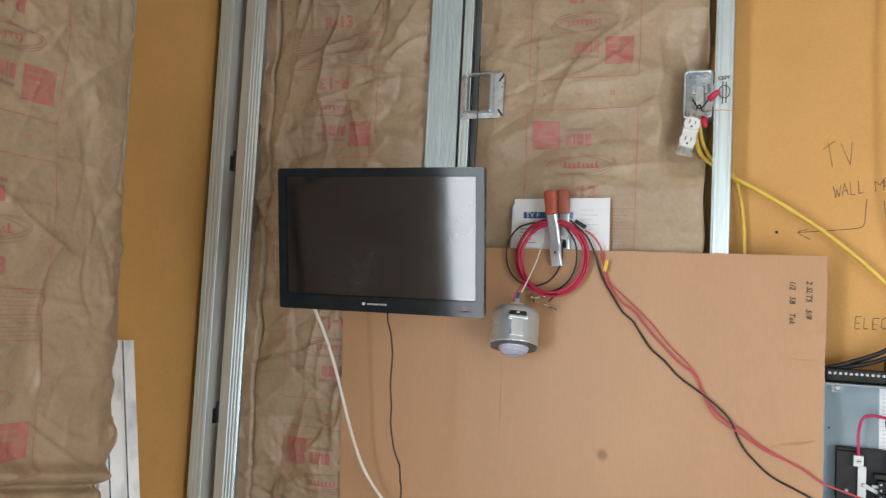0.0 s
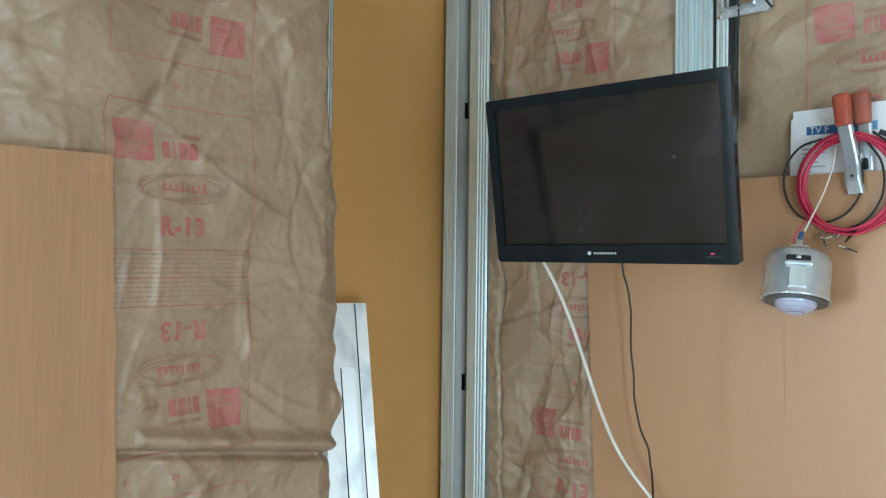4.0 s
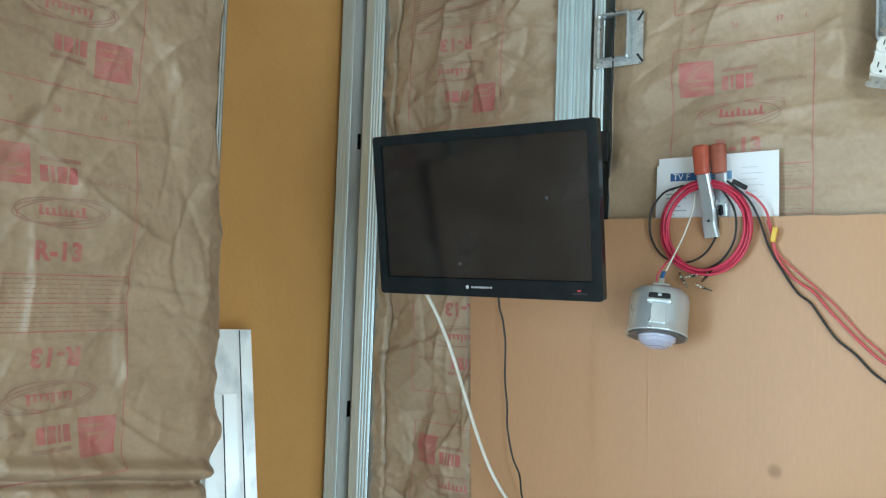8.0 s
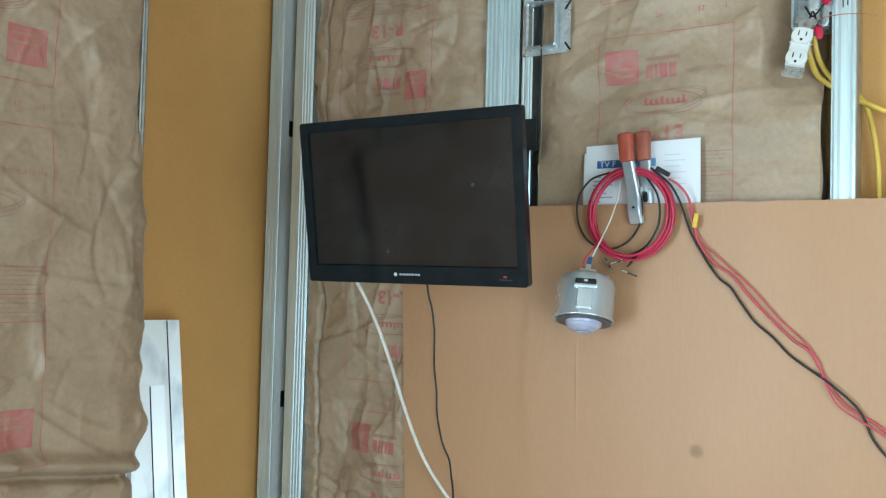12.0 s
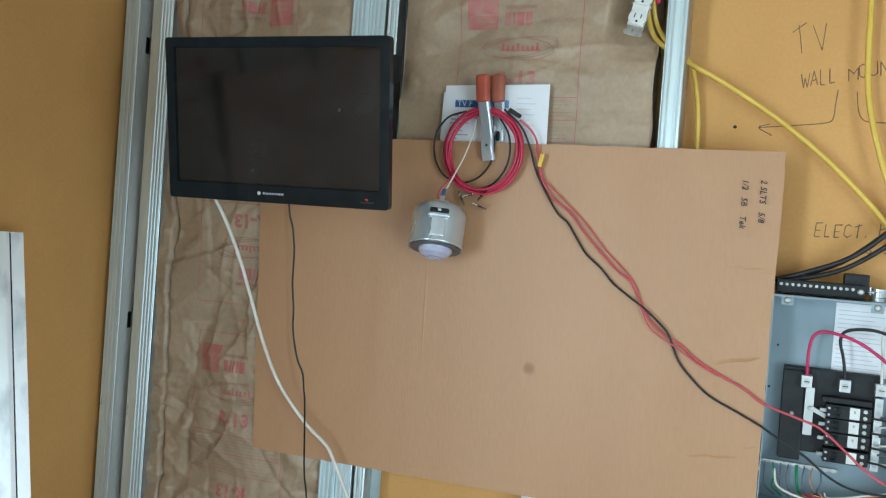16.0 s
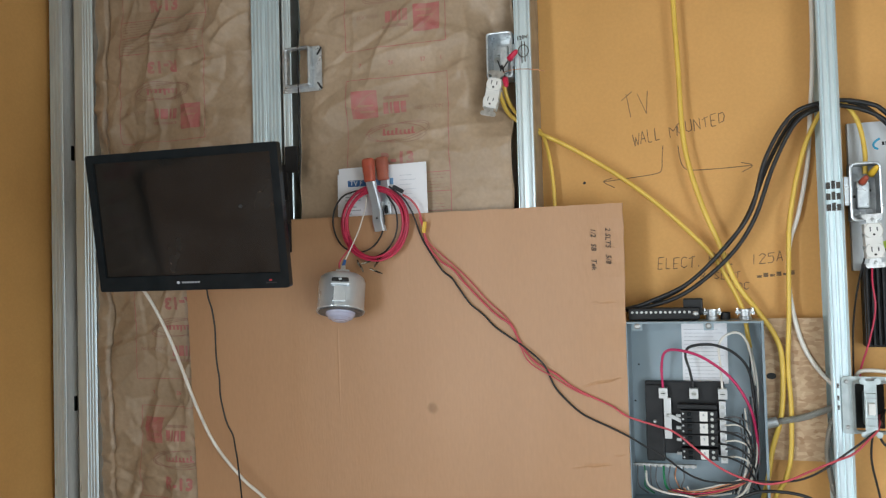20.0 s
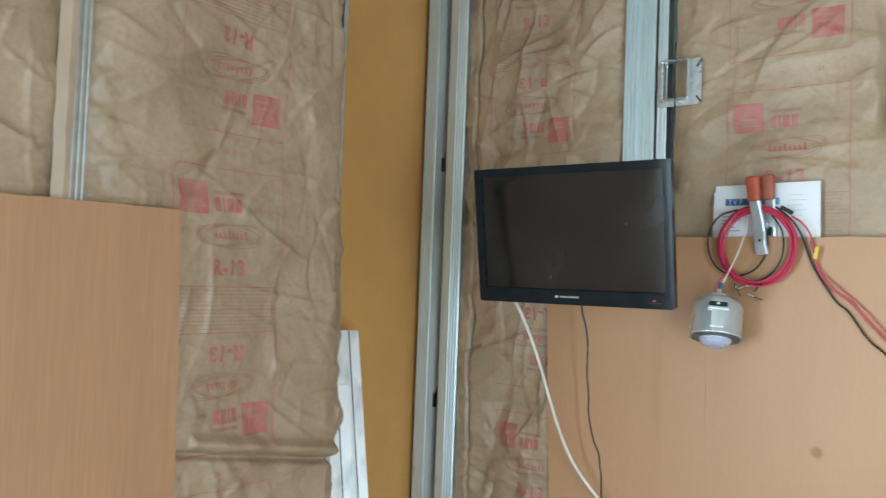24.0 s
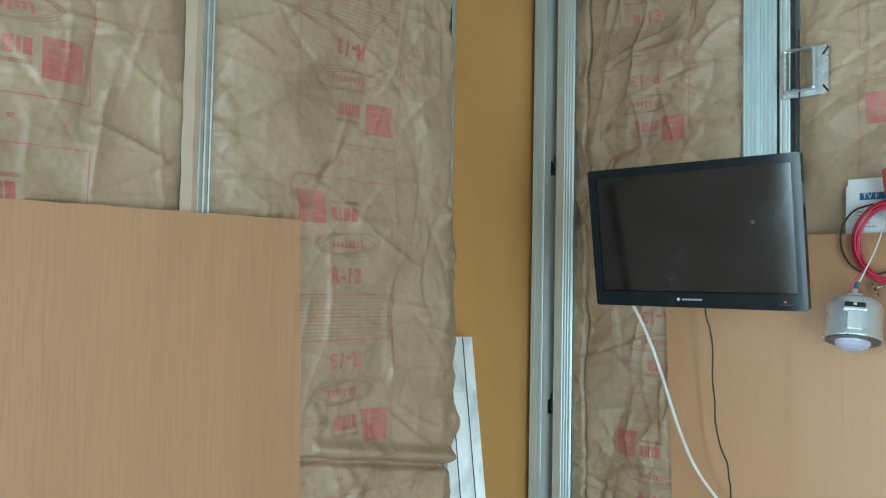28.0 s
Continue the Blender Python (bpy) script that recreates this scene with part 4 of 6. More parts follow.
part("plate", ring_frame((x0, x1, z0, z1), (hx0 - 0.003, hx1 + 0.003, hz0 - 0.003, hz1 + 0.002), 1.7955, 1.7978, 0.007, 0.003, 0.0002), ZINC, ring)
part("raised_rim", ring_frame((hx0 - 0.0065, hx1 + 0.0065, hz0 - 0.0065, hz1 + 0.005), (hx0, hx1, hz0, hz1), 1.776, 1.7965, 0.006, 0.0035, 0.003), ZINC, ring, "bright rounded raised rim", smooth=False)
for x, z in ((0.003, 1.966), (0.003, 1.872)):
    screw_head((x, 1.7955, z), 0.0048, ring)
for z, lean in ((1.963, 35), (1.879, -35)):
    part("notch", bx(-0.0022, 0.0022, -0.0006, 0.0006, -0.010, 0.010, m=pose(x1 - 0.006, 1.7953, z, 0, lean, 0)), DARK, ring, "slanted screw notch")
for z in (1.9735, 1.880):
    part("lug_hole", bx(0.048, 0.052, 1.7755, 1.7775, z - 0.0016, z + 0.0016), DARK, ring)
cable("wire", [(0.041, 1.794, 2.02), (0.044, 1.786, 1.93), (0.046, 1.784, 1.85), (0.043, 1.788, 1.76), (0.046, 1.786, 1.70), (0.042, 1.788, 1.64)], 0.0016, BLACK_WIRE, "thin dark wire hanging behind the television", "wire")


# ---- outlet boxes ----
def open_box(root, x0, x1, y0, y1, z0, z1, mat=None, t=0.0016):
    mat = mat or ZINC
    part("back_plate", bx(x0, x1, y1 - t, y1, z0, z1, 0.0005), mat, root)
    part("side", bx(x0, x0 + t, y0, y1 - t, z0, z1), mat, root)
    part("side", bx(x1 - t, x1, y0, y1 - t, z0, z1), mat, root)
    part("side", bx(x0 + t, x1 - t, y0, y1 - t, z0, z0 + t), mat, root)
    part("side", bx(x0 + t, x1 - t, y0, y1 - t, z1 - t, z1), mat, root)


def receptacle(label, m):
    root = thing("duplex_receptacle", label, "receptacle", m, "loose receptacles")
    part("strap", bx(-0.0105, 0.0105, 0.001, 0.003, -0.053, 0.053, 0.0008), CHROME, root)
    for s in (-1, 1):
        for x in (-0.0125, 0.0125):
            part("ear", lathe([(0.0055, 0), (0.0055, 0.0014)], 12, None, Matrix.Translation((x, 0.0025, s * 0.0475)) @ Matrix.Rotation(radians(90), 4, "X")), CHROME, root)
        screw_head((0, 0.001, s * 0.042), 0.0032, root)
        face = lathe([(0.0172, 0), (0.0172, 0.006), (0.0160, 0.0075)], 28, None, Matrix.Translation((0, 0.001, s * 0.0195)) @ Matrix.Rotation(radians(90), 4, "X"))
        for v in face.verts:
            v.co.z = s * 0.0195 + max(-0.0135, min(0.0135, v.co.z - s * 0.0195))
        f = part("outlet_face", face, WHITE, root)
        for x, h in ((-0.006, 0.0045), (0.006, 0.0038)):
            part("blade_slot", bx(x - 0.0009, x + 0.0009, -0.0072, -0.0063, s * 0.0195 + 0.003 - h, s * 0.0195 + 0.003 + h), DARK, f)
        part("ground_slot", lathe([(0.0023, 0), (0.0023, 0.0009)], 10, None, Matrix.Translation((0, -0.0063, s * 0.0195 - 0.0075)) @ Matrix.Rotation(radians(90), 4, "X")), DARK, f)
    part("body", bx(-0.0155, 0.0155, -0.003, 0.026, -0.034, 0.034, 0.002), WHITE, root)
    for s in (-1, 1):
        for z in (-0.012, 0.012):
            part("terminal_screw", lathe([(0.003, 0), (0.003, 0.003)], 8, None, Matrix.Translation((s * 0.0155, 0.012, z)) @ Matrix.Rotation(radians(s * 90), 4, "Y")), CHROME, root)
    return root


box_b = thing("outlet_box", "open galvanised outlet box on the side of the stud", "outlet box", None, "outlet boxes")
open_box(box_b, 0.520, 0.577, 1.792, 1.846, 1.850, 1.953)
part("lip", ring_frame((0.5185, 0.5785, 1.8485, 1.9545), (0.5225, 0.5745, 1.8525, 1.9505), 1.7895, 1.7925, 0.009, 0.007, 0.0008), ZINC, box_b, "bright rounded box lip")
part("clamp_plate", bx(0.531, 0.567, 1.835, 1.842, 1.915, 1.938, 0.002), ZINC, box_b)
part("inner_bracket", bx(0.540, 0.560, 1.828, 1.843, 1.872, 1.932, 0.003), ZINC, box_b)
for z in (1.872, 1.905):
    part("knockout", lathe([(0.007, 0), (0.007, 0.0006)], 14, None, Matrix.Translation((0.531, 1.8442, z)) @ Matrix.Rotation(radians(90), 4, "X")), STEEL_DULL_SHADED, box_b)
part("mounting_ear", bx(0.577, 0.5815, 1.797, 1.799, 1.875, 1.925), ZINC, box_b)
receptacle("white duplex receptacle hanging loose under its box", pose(0.535, 1.772, 1.813, -6, 13, 8))


def wire_nut(label, a, b, mat, r=0.007):
    a, b = Vector(a), Vector(b)
    d = (b - a).length
    bm = lathe([(r, 0), (r * 0.97, d * 0.35), (r * 0.72, d * 0.85), (r * 0.4, d)], 12, None, Matrix.Translation(a) @ (b - a).to_track_quat("Z", "Y").to_matrix().to_4x4())
    return tagged(part("wire_nut", bm, mat, smooth=True), label, "wire connector", "wire nuts")


wire_nut("pink-red twist-on wire connector in front of the stud", (0.572, 1.786, 1.888), (0.593, 1.776, 1.904), PINK_CAP)
wire_nut("pink-red twist-on wire connector beside the receptacle", (0.562, 1.785, 1.846), (0.567, 1.776, 1.825), PINK_CAP)
cable("wire", [(0.535, 1.83, 1.90), (0.552, 1.80, 1.872), (0.572, 1.786, 1.888)], 0.0016, BLACK_WIRE, "short black wire from the outlet box", "wire")
cable("wire", [(0.540, 1.83, 1.87), (0.552, 1.80, 1.880), (0.562, 1.786, 1.846)], 0.0016, BLACK_WIRE, "short black wire from the outlet box", "wire")
cable("wire", [(0.548, 1.79, 1.850), (0.558, 1.782, 1.858), (0.585, 1.775, 1.861), (0.62, 1.768, 1.857), (0.655, 1.765, 1.849)], 0.0008, COPPER, "thin bare copper wire end", "wire")
cable("wire", [(0.545, 1.82, 1.865), (0.548, 1.79, 1.850), (0.541, 1.780, 1.835)], 0.0016, WHITE_WIRE, "short white wire to the receptacle", "wire")
writing("handwriting", "120V", 0.0125, (0.006, -0.0022, 1.932), MARKER, stud_b, "handwritten voltage note", turn=-6)
bm = None
c = [(0.0205 + 0.0115 * math.cos(2 * math.pi * k / 16), -0.0016, 1.907 + 0.0135 * math.sin(2 * math.pi * k / 16)) for k in range(17)]
bm = stroke(c, 0.0010)
stroke([(0.017, -0.0016, 1.880), (0.017, -0.0016, 1.930)], 0.0010, bm)
stroke([(0.024, -0.0016, 1.882), (0.024, -0.0016, 1.928)], 0.0010, bm)
part("outlet_symbol", bm, MARKER, stud_b, "hand-drawn outlet symbol")

# yellow cables in the open bays
cable("yellow_cable", [(0.543, 1.80, 1.83), (0.546, 1.815, 1.805), (0.560, 1.84, 1.772), (0.612, 1.855, 1.735), (0.679, 1.86, 1.698), (0.758, 1.86, 1.647), (0.813, 1.86, 1.607), (0.876, 1.86, 1.554),
      (0.938, 1.86, 1.493), (0.990, 1.86, 1.433), (1.024, 1.858, 1.370), (1.046, 1.852, 1.315), (1.052, 1.846, 1.27), (1.056, 1.842, 1.235)], 0.0052, YELLOW_WIRE,
      "yellow flat electrical cable running down into the panel top", "cable", 0.6, group="yellow cables")
cable("yellow_cable", [(0.552, 1.81, 1.84), (0.560, 1.825, 1.80), (0.582, 1.85, 1.765), (0.622, 1.862, 1.735), (0.638, 1.866, 1.69), (0.648, 1.866, 1.62), (0.652, 1.866, 1.53), (0.672, 1.866, 1.1), (0.684, 1.866, 0.836), (0.682, 1.866, 0.5)],
      0.0044, YELLOW_WIRE, "yellow electrical cable dropping behind the cardboard", "cable", 0.6, group="yellow cables")
cable("yellow_cable", [(0.925, 1.862, TOP), (0.928, 1.86, 2.10), (0.927, 1.855, 1.997), (0.932, 1.855, 1.853), (0.939, 1.853, 1.679), (0.969, 1.848, 1.551), (1.003, 1.845, 1.460), (1.032, 1.848, 1.379),
      (1.074, 1.852, 1.316), (1.106, 1.852, 1.264), (1.118, 1.85, 1.211), (1.113, 1.85, 1.106), (1.092, 1.855, 1.025), (1.081, 1.855, 0.963), (1.05, 1.86, 0.80), (1.04, 1.86, 0.4)], 0.0054, YELLOW_WIRE,
      "yellow electrical cable coming down past the panel", "cable", 0.6, group="yellow cables")
cable("yellow_cable", [(1.232, 1.85, 1.748), (1.212, 1.855, 1.726), (1.183, 1.857, 1.667), (1.162, 1.857, 1.598), (1.148, 1.857, 1.528), (1.141, 1.857, 1.466), (1.135, 1.855, 1.308), (1.129, 1.853, 1.203),
      (1.132, 1.853, 1.115), (1.128, 1.855, 1.018), (1.117, 1.857, 0.969), (1.08, 1.86, 0.85), (1.07, 1.86, 0.4)], 0.0048, YELLOW_WIRE, "yellow electrical cable looping beside the panel", "cable", 0.6, group="yellow cables")
cable("yellow_cable", [(1.225, 1.852, 1.749), (1.252, 1.85, 1.742), (1.278, 1.848, 1.70), (1.288, 1.842, 1.64), (1.286, 1.838, 1.59)], 0.0046, YELLOW_WIRE,
      "yellow electrical cable entering an outlet box", "cable", 0.6, group="yellow cables")
cable("white_cable", [(1.204, 1.866, TOP), (1.204, 1.866, 1.963), (1.201, 1.866, 1.833), (1.198, 1.868, 1.781), (1.192, 1.870, 1.711), (1.183, 1.872, 1.615), (1.163, 1.872, 1.519), (1.144, 1.872, 1.458),
      (1.139, 1.872, 1.396), (1.141, 1.864, 1.334), (1.156, 1.860, 1.256), (1.180, 1.860, 1.204), (1.212, 1.860, 1.165), (1.25, 1.86, 1.14)], 0.0046, WHITE_WIRE, "white electrical cable hanging beside the stud", "cable", 0.7)
for pts, lab in ((((1.40, 1.83, 1.62), (1.326, 1.822, 1.707), (1.298, 1.82, 1.727), (1.25, 1.825, 1.740), (1.211, 1.83, 1.740), (1.152, 1.822, 1.717), (1.100, 1.82, 1.633), (1.069, 1.82, 1.529), (1.022, 1.82, 1.461), (0.940, 1.822, 1.380), (0.857, 1.83, 1.340), (0.812, 1.835, 1.326), (0.76, 1.835, 1.318)), "thick"),
                 (((1.40, 1.84, 1.605), (1.32, 1.836, 1.700), (1.25, 1.84, 1.732), (1.211, 1.842, 1.731), (1.162, 1.835, 1.704), (1.116, 1.832, 1.620), (1.073, 1.832, 1.506), (1.021, 1.832, 1.431), (0.939, 1.834, 1.362), (0.869, 1.838, 1.333), (0.80, 1.84, 1.322)), "thick"),
                 (((1.40, 1.85, 1.612), (1.30, 1.85, 1.722), (1.25, 1.855, 1.742), (1.211, 1.856, 1.736), (1.158, 1.85, 1.712), (1.108, 1.846, 1.628), (1.062, 1.846, 1.518), (1.012, 1.846, 1.448), (0.93, 1.848, 1.372), (0.86, 1.85, 1.336)), "thick")):
    cable("battery_cable", pts, 0.0045, BLACK_WIRE, "thick black cable looping from the stud to the panel", "cable", group="black cables", sides=10)

# ---- notes on the wall ----
# pen strokes of hand lettering on a grid four wide and six high; a blank lifts the pen
PEN = {"T": "05-46 26-20", "V": "06-20-46", "W": "06-10-24-30-46", "A": "00-26-40 12-32", "L": "06-00-30", "M": "00-06-23-46-40", "O": "26-05-01-20-41-45-26", "U": "06-01-20-41-46", "N": "00-06-40-46",
       "E": "46-06-00-30 03-33", "D": "06-00-31-44-36-06", "C": "45-26-05-01-20-41", "P": "00-06-36-44-03", "1": "26-20", "2": "05-26-45-00-40", "5": "46-06-04-34-42-30-00", "8": "23-05-26-45-23-01-20-41-23",
       "S": "45-26-05-41-20-01", "I": "26-20", ".": "10-11"}


def pen_word(word, place, wide, high, turn, seed, shear=0.12, r=0.0010):
    """A hand-lettered word on the wall's face: place is its lower left corner, wide one letter's advance."""
    rnd = random.Random(seed)
    bm = None
    for k, letter in enumerate(word):
        if letter == " ":
            continue
        grow, drop, narrow = rnd.uniform(0.88, 1.08), rnd.uniform(-0.06, 0.06) * high, wide * (0.70 if letter not in "WM" else 0.86)
        for line in PEN[letter].split():
            pts = []
            for c in line.split("-"):
                u, v = int(c[0]) / 4 + rnd.uniform(-0.05, 0.05), int(c[1]) / 6 + rnd.uniform(-0.035, 0.035)
                x, z = k * wide + u * narrow + shear * v * high, v * high * grow + drop
                a = radians(turn)
                pts.append((place[0] + x * math.cos(a) - z * math.sin(a), WALL_Y, place[1] + x * math.sin(a) + z * math.cos(a)))
            for p, q in zip(pts, pts[1:]):
                bm = stroke((p, q), r * rnd.uniform(0.8, 1.1), bm)
    return part("handwriting", bm, PENCIL, wall_north, "hand-lettered pencil note on the board")


pen_word("TV", (0.814, 1.748), 0.034, 0.051, 15, 2)
pen_word("WALL", (0.829, 1.688), 0.0165, 0.028, 11, 3)
pen_word("MOUNTED", (0.909, 1.703), 0.0178, 0.024, 11, 4)
pen_word("ELECT.", (0.873, 1.408), 0.0165, 0.025, 3.5, 5)
pen_word("PNL", (0.981, 1.414), 0.0190, 0.025, 2, 6)
pen_word("125A", (1.066, 1.415), 0.0175, 0.022, 4, 7)
pen_word("8 SLOT", (0.961, 1.383), 0.0145, 0.016, 2, 8)
pen_word("DC", (1.037, 1.360), 0.0140, 0.015, 2, 9)
for k in range(6):
    part("name_bar", bx(1.078 + k * 0.0130, 1.0875 + k * 0.0130, WALL_Y - 0.0008, WALL_Y, 1.385 + 0.001 * k, 1.390 + 0.001 * k + 0.004 * (k % 2)), PENCIL, wall_north, "illegible pencilled bar")
for pts in ([(0.8925, 1.685), (0.890, 1.655), (0.888, 1.632), (0.876, 1.623), (0.82, 1.617), (0.759, 1.612)], [(0.779, 1.619), (0.759, 1.612), (0.784, 1.597)],
            [(0.925, 1.682), (0.928, 1.655), (0.935, 1.634), (0.952, 1.626), (1.01, 1.6255), (1.078, 1.628)], [(1.055, 1.6355), (1.078, 1.628), (1.056, 1.6145)]):
    part("drawn_arrow", stroke([(x, WALL_Y, z) for x, z in pts], 0.0010), PENCIL, wall_north, "pencilled arrow line")
part("nail_hole", lathe([(0.0035, 0), (0.0035, 0.0006)], 10, None, Matrix.Translation((0.716, WALL_Y, 1.612)) @ Matrix.Rotation(radians(90), 4, "X")), DARK, wall_north)
for k in range(3):
    for j in range(3):
        part("marker_bar", bx(0.006 + j * 0.009, 0.013 + j * 0.009, -0.0012, 0.003, 1.560 - k * 0.022, 1.573 - k * 0.022 + 0.003 * (j % 2)), MARKER, stud_c, "illegible marker scribble")
for z in (1.164, 1.140, 1.121):
    part("marker_bar", bx(0.0095, 0.0130, -0.0012, 0.003, z, z + 0.009), MARKER, stud_c, "illegible marker scribble")

# ---- board patch behind the cables ----
strand = tagged(part("strand_board", bx(1.086, 1.2015, 1.868, 1.880, 1.003, 1.299), OSB), "offcut of oriented strand board fixed beside the panel", "board")
for x, z, r in ((1.097, 1.178, 0.0085), (1.172, 1.222, 0.0035)):
    part("knot_hole", lathe([(r, 0), (r, 0.0006)], 12, None, Matrix.Translation((x, 1.868, z)) @ Matrix.Rotation(radians(90), 4, "X") @ Matrix.Diagonal((1.2, 0.8, 1, 1))), DARK, strand, "dark hole in the board")


# ---- clamp, papers, wire coil and hanging lamp ----
papers = thing("paper_sheet", "white printed instruction sheet held by the clamp", "paper", None, "clamped papers")
part("sheet", bx(0.146, 0.368, 1.7930, 1.7937, 1.452, 1.6725, m=Matrix.Translation((0.257, 0, 1.56)) @ Matrix.Rotation(radians(-0.8), 4, "Y") @ Matrix.Translation((-0.257, 0, -1.56))), PAPER, papers)
part("header_band", bx(0.168, 0.225, 1.7922, 1.7929, 1.626, 1.641), BLUE_INK, papers, "dark blue printed band")
part("header_band", bx(0.225, 0.284, 1.7922, 1.7929, 1.626, 1.641), PALE_BLUE, papers, "pale blue printed band")
writing("printed_word", "TV F", 0.017, (0.173, 1.7918, 1.628), WHITE_INK, papers)
for k in range(7):
    part("text_bar", bx(0.160, 0.176 + 0.012 * (k % 3), 1.7922, 1.7929, 1.608 - k * 0.008, 1.6105 - k * 0.008), PALE_INK, papers)
    part("text_bar", bx(0.30, 0.330 + 0.01 * (k % 2), 1.7922, 1.7929, 1.645 - k * 0.011, 1.6465 - k * 0.011), WHITE_INK, papers)
tagged(part("paper_sheet", bx(0.139, 0.36, 1.7945, 1.7952, 1.452, 1.656, m=Matrix.Translation((0.25, 0, 1.56)) @ Matrix.Rotation(radians(0.8), 4, "Y") @ Matrix.Translation((-0.25, 0, -1.56))), PAPER),
       "white paper sheet behind the printed one", "paper", "clamped papers")


def channel(points, half, depth, bm=None):
    """A pressed channel along points in the yz plane: a face with two returned sides; half gives its half width along the way."""
    path = smooth_path(points, 5)
    own = bmesh.new()
    rows = []
    for i, q in enumerate(path):
        w = half(i / (len(path) - 1))
        rows.append([own.verts.new((q.x + dx * w, q.y + dy, q.z)) for dx, dy in ((-1, depth), (-1, 0.0042), (-0.92, 0.0016), (-0.70, 0), (0.70, 0), (0.92, 0.0016), (1, 0.0042), (1, depth))])
    for a, b in zip(rows, rows[1:]):
        for k in range(7):
            own.faces.new((a[k], a[k + 1], b[k + 1], b[k]))
    own.faces.new(rows[-1])
    own.faces.new(rows[0][::-1])
    bmesh.ops.recalc_face_normals(own, faces=own.faces)
    return join(bm, own)


def spring_clamp(label, m, tips):
    root = thing("spring_clamp", label, "clamp", m, "spring clamps")
    # local: x across the jaw, y away from the viewer, z up; the jaw grips at z = 0
    metal = CAN if tips else CLAMP_DARK
    front = [(0, -0.036, 0.134), (0, -0.034, 0.100), (0, -0.022, 0.062), (0, -0.0135, 0.03), (0, -0.015, 0.006), (0, -0.007, -0.020)]
    part("jaw", channel(front, (lambda t: 0.0110 + 0.0031 * t) if tips else (lambda t: 0.0108 - 0.0016 * math.sin(math.pi * t) + 0.0012 * t), 0.010), metal, root, "pressed metal clamp jaw")
    side = 1 if tips else -1
    if tips:
        rear = [(0.020, 0.004, 0.134), (0.019, 0.004, 0.09), (0.017, 0.006, 0.045), (0.015, 0.007, 0.018)]
        part("rear_jaw", channel(rear, lambda t: 0.0115 + 0.004 * max(0.0, t - 0.6), 0.006), CAN, root, "grey pressed rear jaw")
        part("lightening_hole", bx(0.0125, 0.0205, 0.0052, 0.0075, 0.020, 0.040, 0.0035), DARK, root)
    else:
        rear = [(-0.010, -0.012, 0.134), (-0.011, -0.008, 0.09), (-0.012, 0.000, 0.05), (-0.013, 0.005, 0.018)]
        part("rear_jaw", channel(rear, lambda t: 0.0115, 0.006), CLAMP_DARK, root, "dark rear handle of the clamp")
        part("lightening_hole", bx(-0.019, -0.014, -0.0105, -0.004, 0.070, 0.105, 0.0015), DARK, root)
        part("lightening_hole", bx(-0.025, -0.016, 0.000, 0.006, 0.020, 0.042, 0.0015), DARK, root)
        part("handle_end", bx(-0.0118, 0.0118, -0.0385, -0.026, 0.118, 0.1375, 0.004), CLAMP_DARK, root)
    part("spring", lathe([(0.009, -0.010), (0.009, 0.010)], 16, None, Matrix.Translation((side * 0.005, -0.004, 0.040)) @ Matrix.Rotation(radians(90), 4, "Y")), CHROME if tips else CLAMP_DARK, root)
    if tips:
        def grip(x, y, z0, z1, rx, ry):
            prof = [(0.0, 0.84), (0.05, 0.92), (0.3, 0.95), (0.6, 1.0), (0.85, 1.04), (0.93, 1.0), (0.975, 0.86), (0.995, 0.55), (1.0, 0.1)]
            own = lathe([(k, z0 + (z1 - z0) * s) for s, k in prof], 20)
            for v in own.verts:
                r = max(1e-6, math.hypot(v.co.x, v.co.y))
                big = max(abs(v.co.x), abs(v.co.y))
                square = 1 + 0.62 * (r / max(big, 1e-6) - 1)
                v.co = Vector((x + v.co.x * rx * square, y + v.co.y * ry * square, v.co.z))
            return own
        part("grip", grip(0, -0.030, 0.094, 0.149, 0.0138, 0.0105), ORANGE, root, "orange dipped vinyl grip", smooth=True)
        # rear grip in a duller, greyer orange than the front one
        part("grip", grip(0.0195, 0.000, 0.098, 0.153, 0.0145, 0.0100), ORANGE_DULLER, root, "duller orange vinyl grip behind", smooth=True)
    part("pin", lathe([(0.0026, 0), (0.0026, 0.002)], 10, None, Matrix.Translation((0.001, -0.0135, 0.010)) @ Matrix.Rotation(radians(90), 4, "X")), DARK, root)
    return root


spring_clamp("metal spring clamp with orange grips on the cardboard edge", pose(0.254, 1.778, 1.536, 0, -4.5, -6), True)
spring_clamp("dark grey steel spring clamp on the west cardboard edge", pose(WEST_FACE + 0.022, 0.293, 1.530, 0, 0.2, 90) @ Matrix.Scale(0.96, 4), False)


def coil(name, centre, radii, mat, r, turns, seed, label):
    """Loosely coiled wire hanging in a ring."""
    rnd = random.Random(seed)
    pts = []
    for t in range(turns):
        ox, oz, k = rnd.uniform(-0.005, 0.005), rnd.uniform(-0.006, 0.004), rnd.uniform(0.92, 1.06)
        for i in range(10):
            a = math.pi / 2 + 2 * math.pi * i / 10
            pts.append((centre[0] + ox + radii[0] * k * math.cos(a), centre[1] - 0.0045 * (t % 4) + rnd.uniform(-0.002, 0.002), centre[2] + oz + radii[1] * k * math.sin(a)))
    return cable(name, pts, r, mat, label, "wire", sides=6)


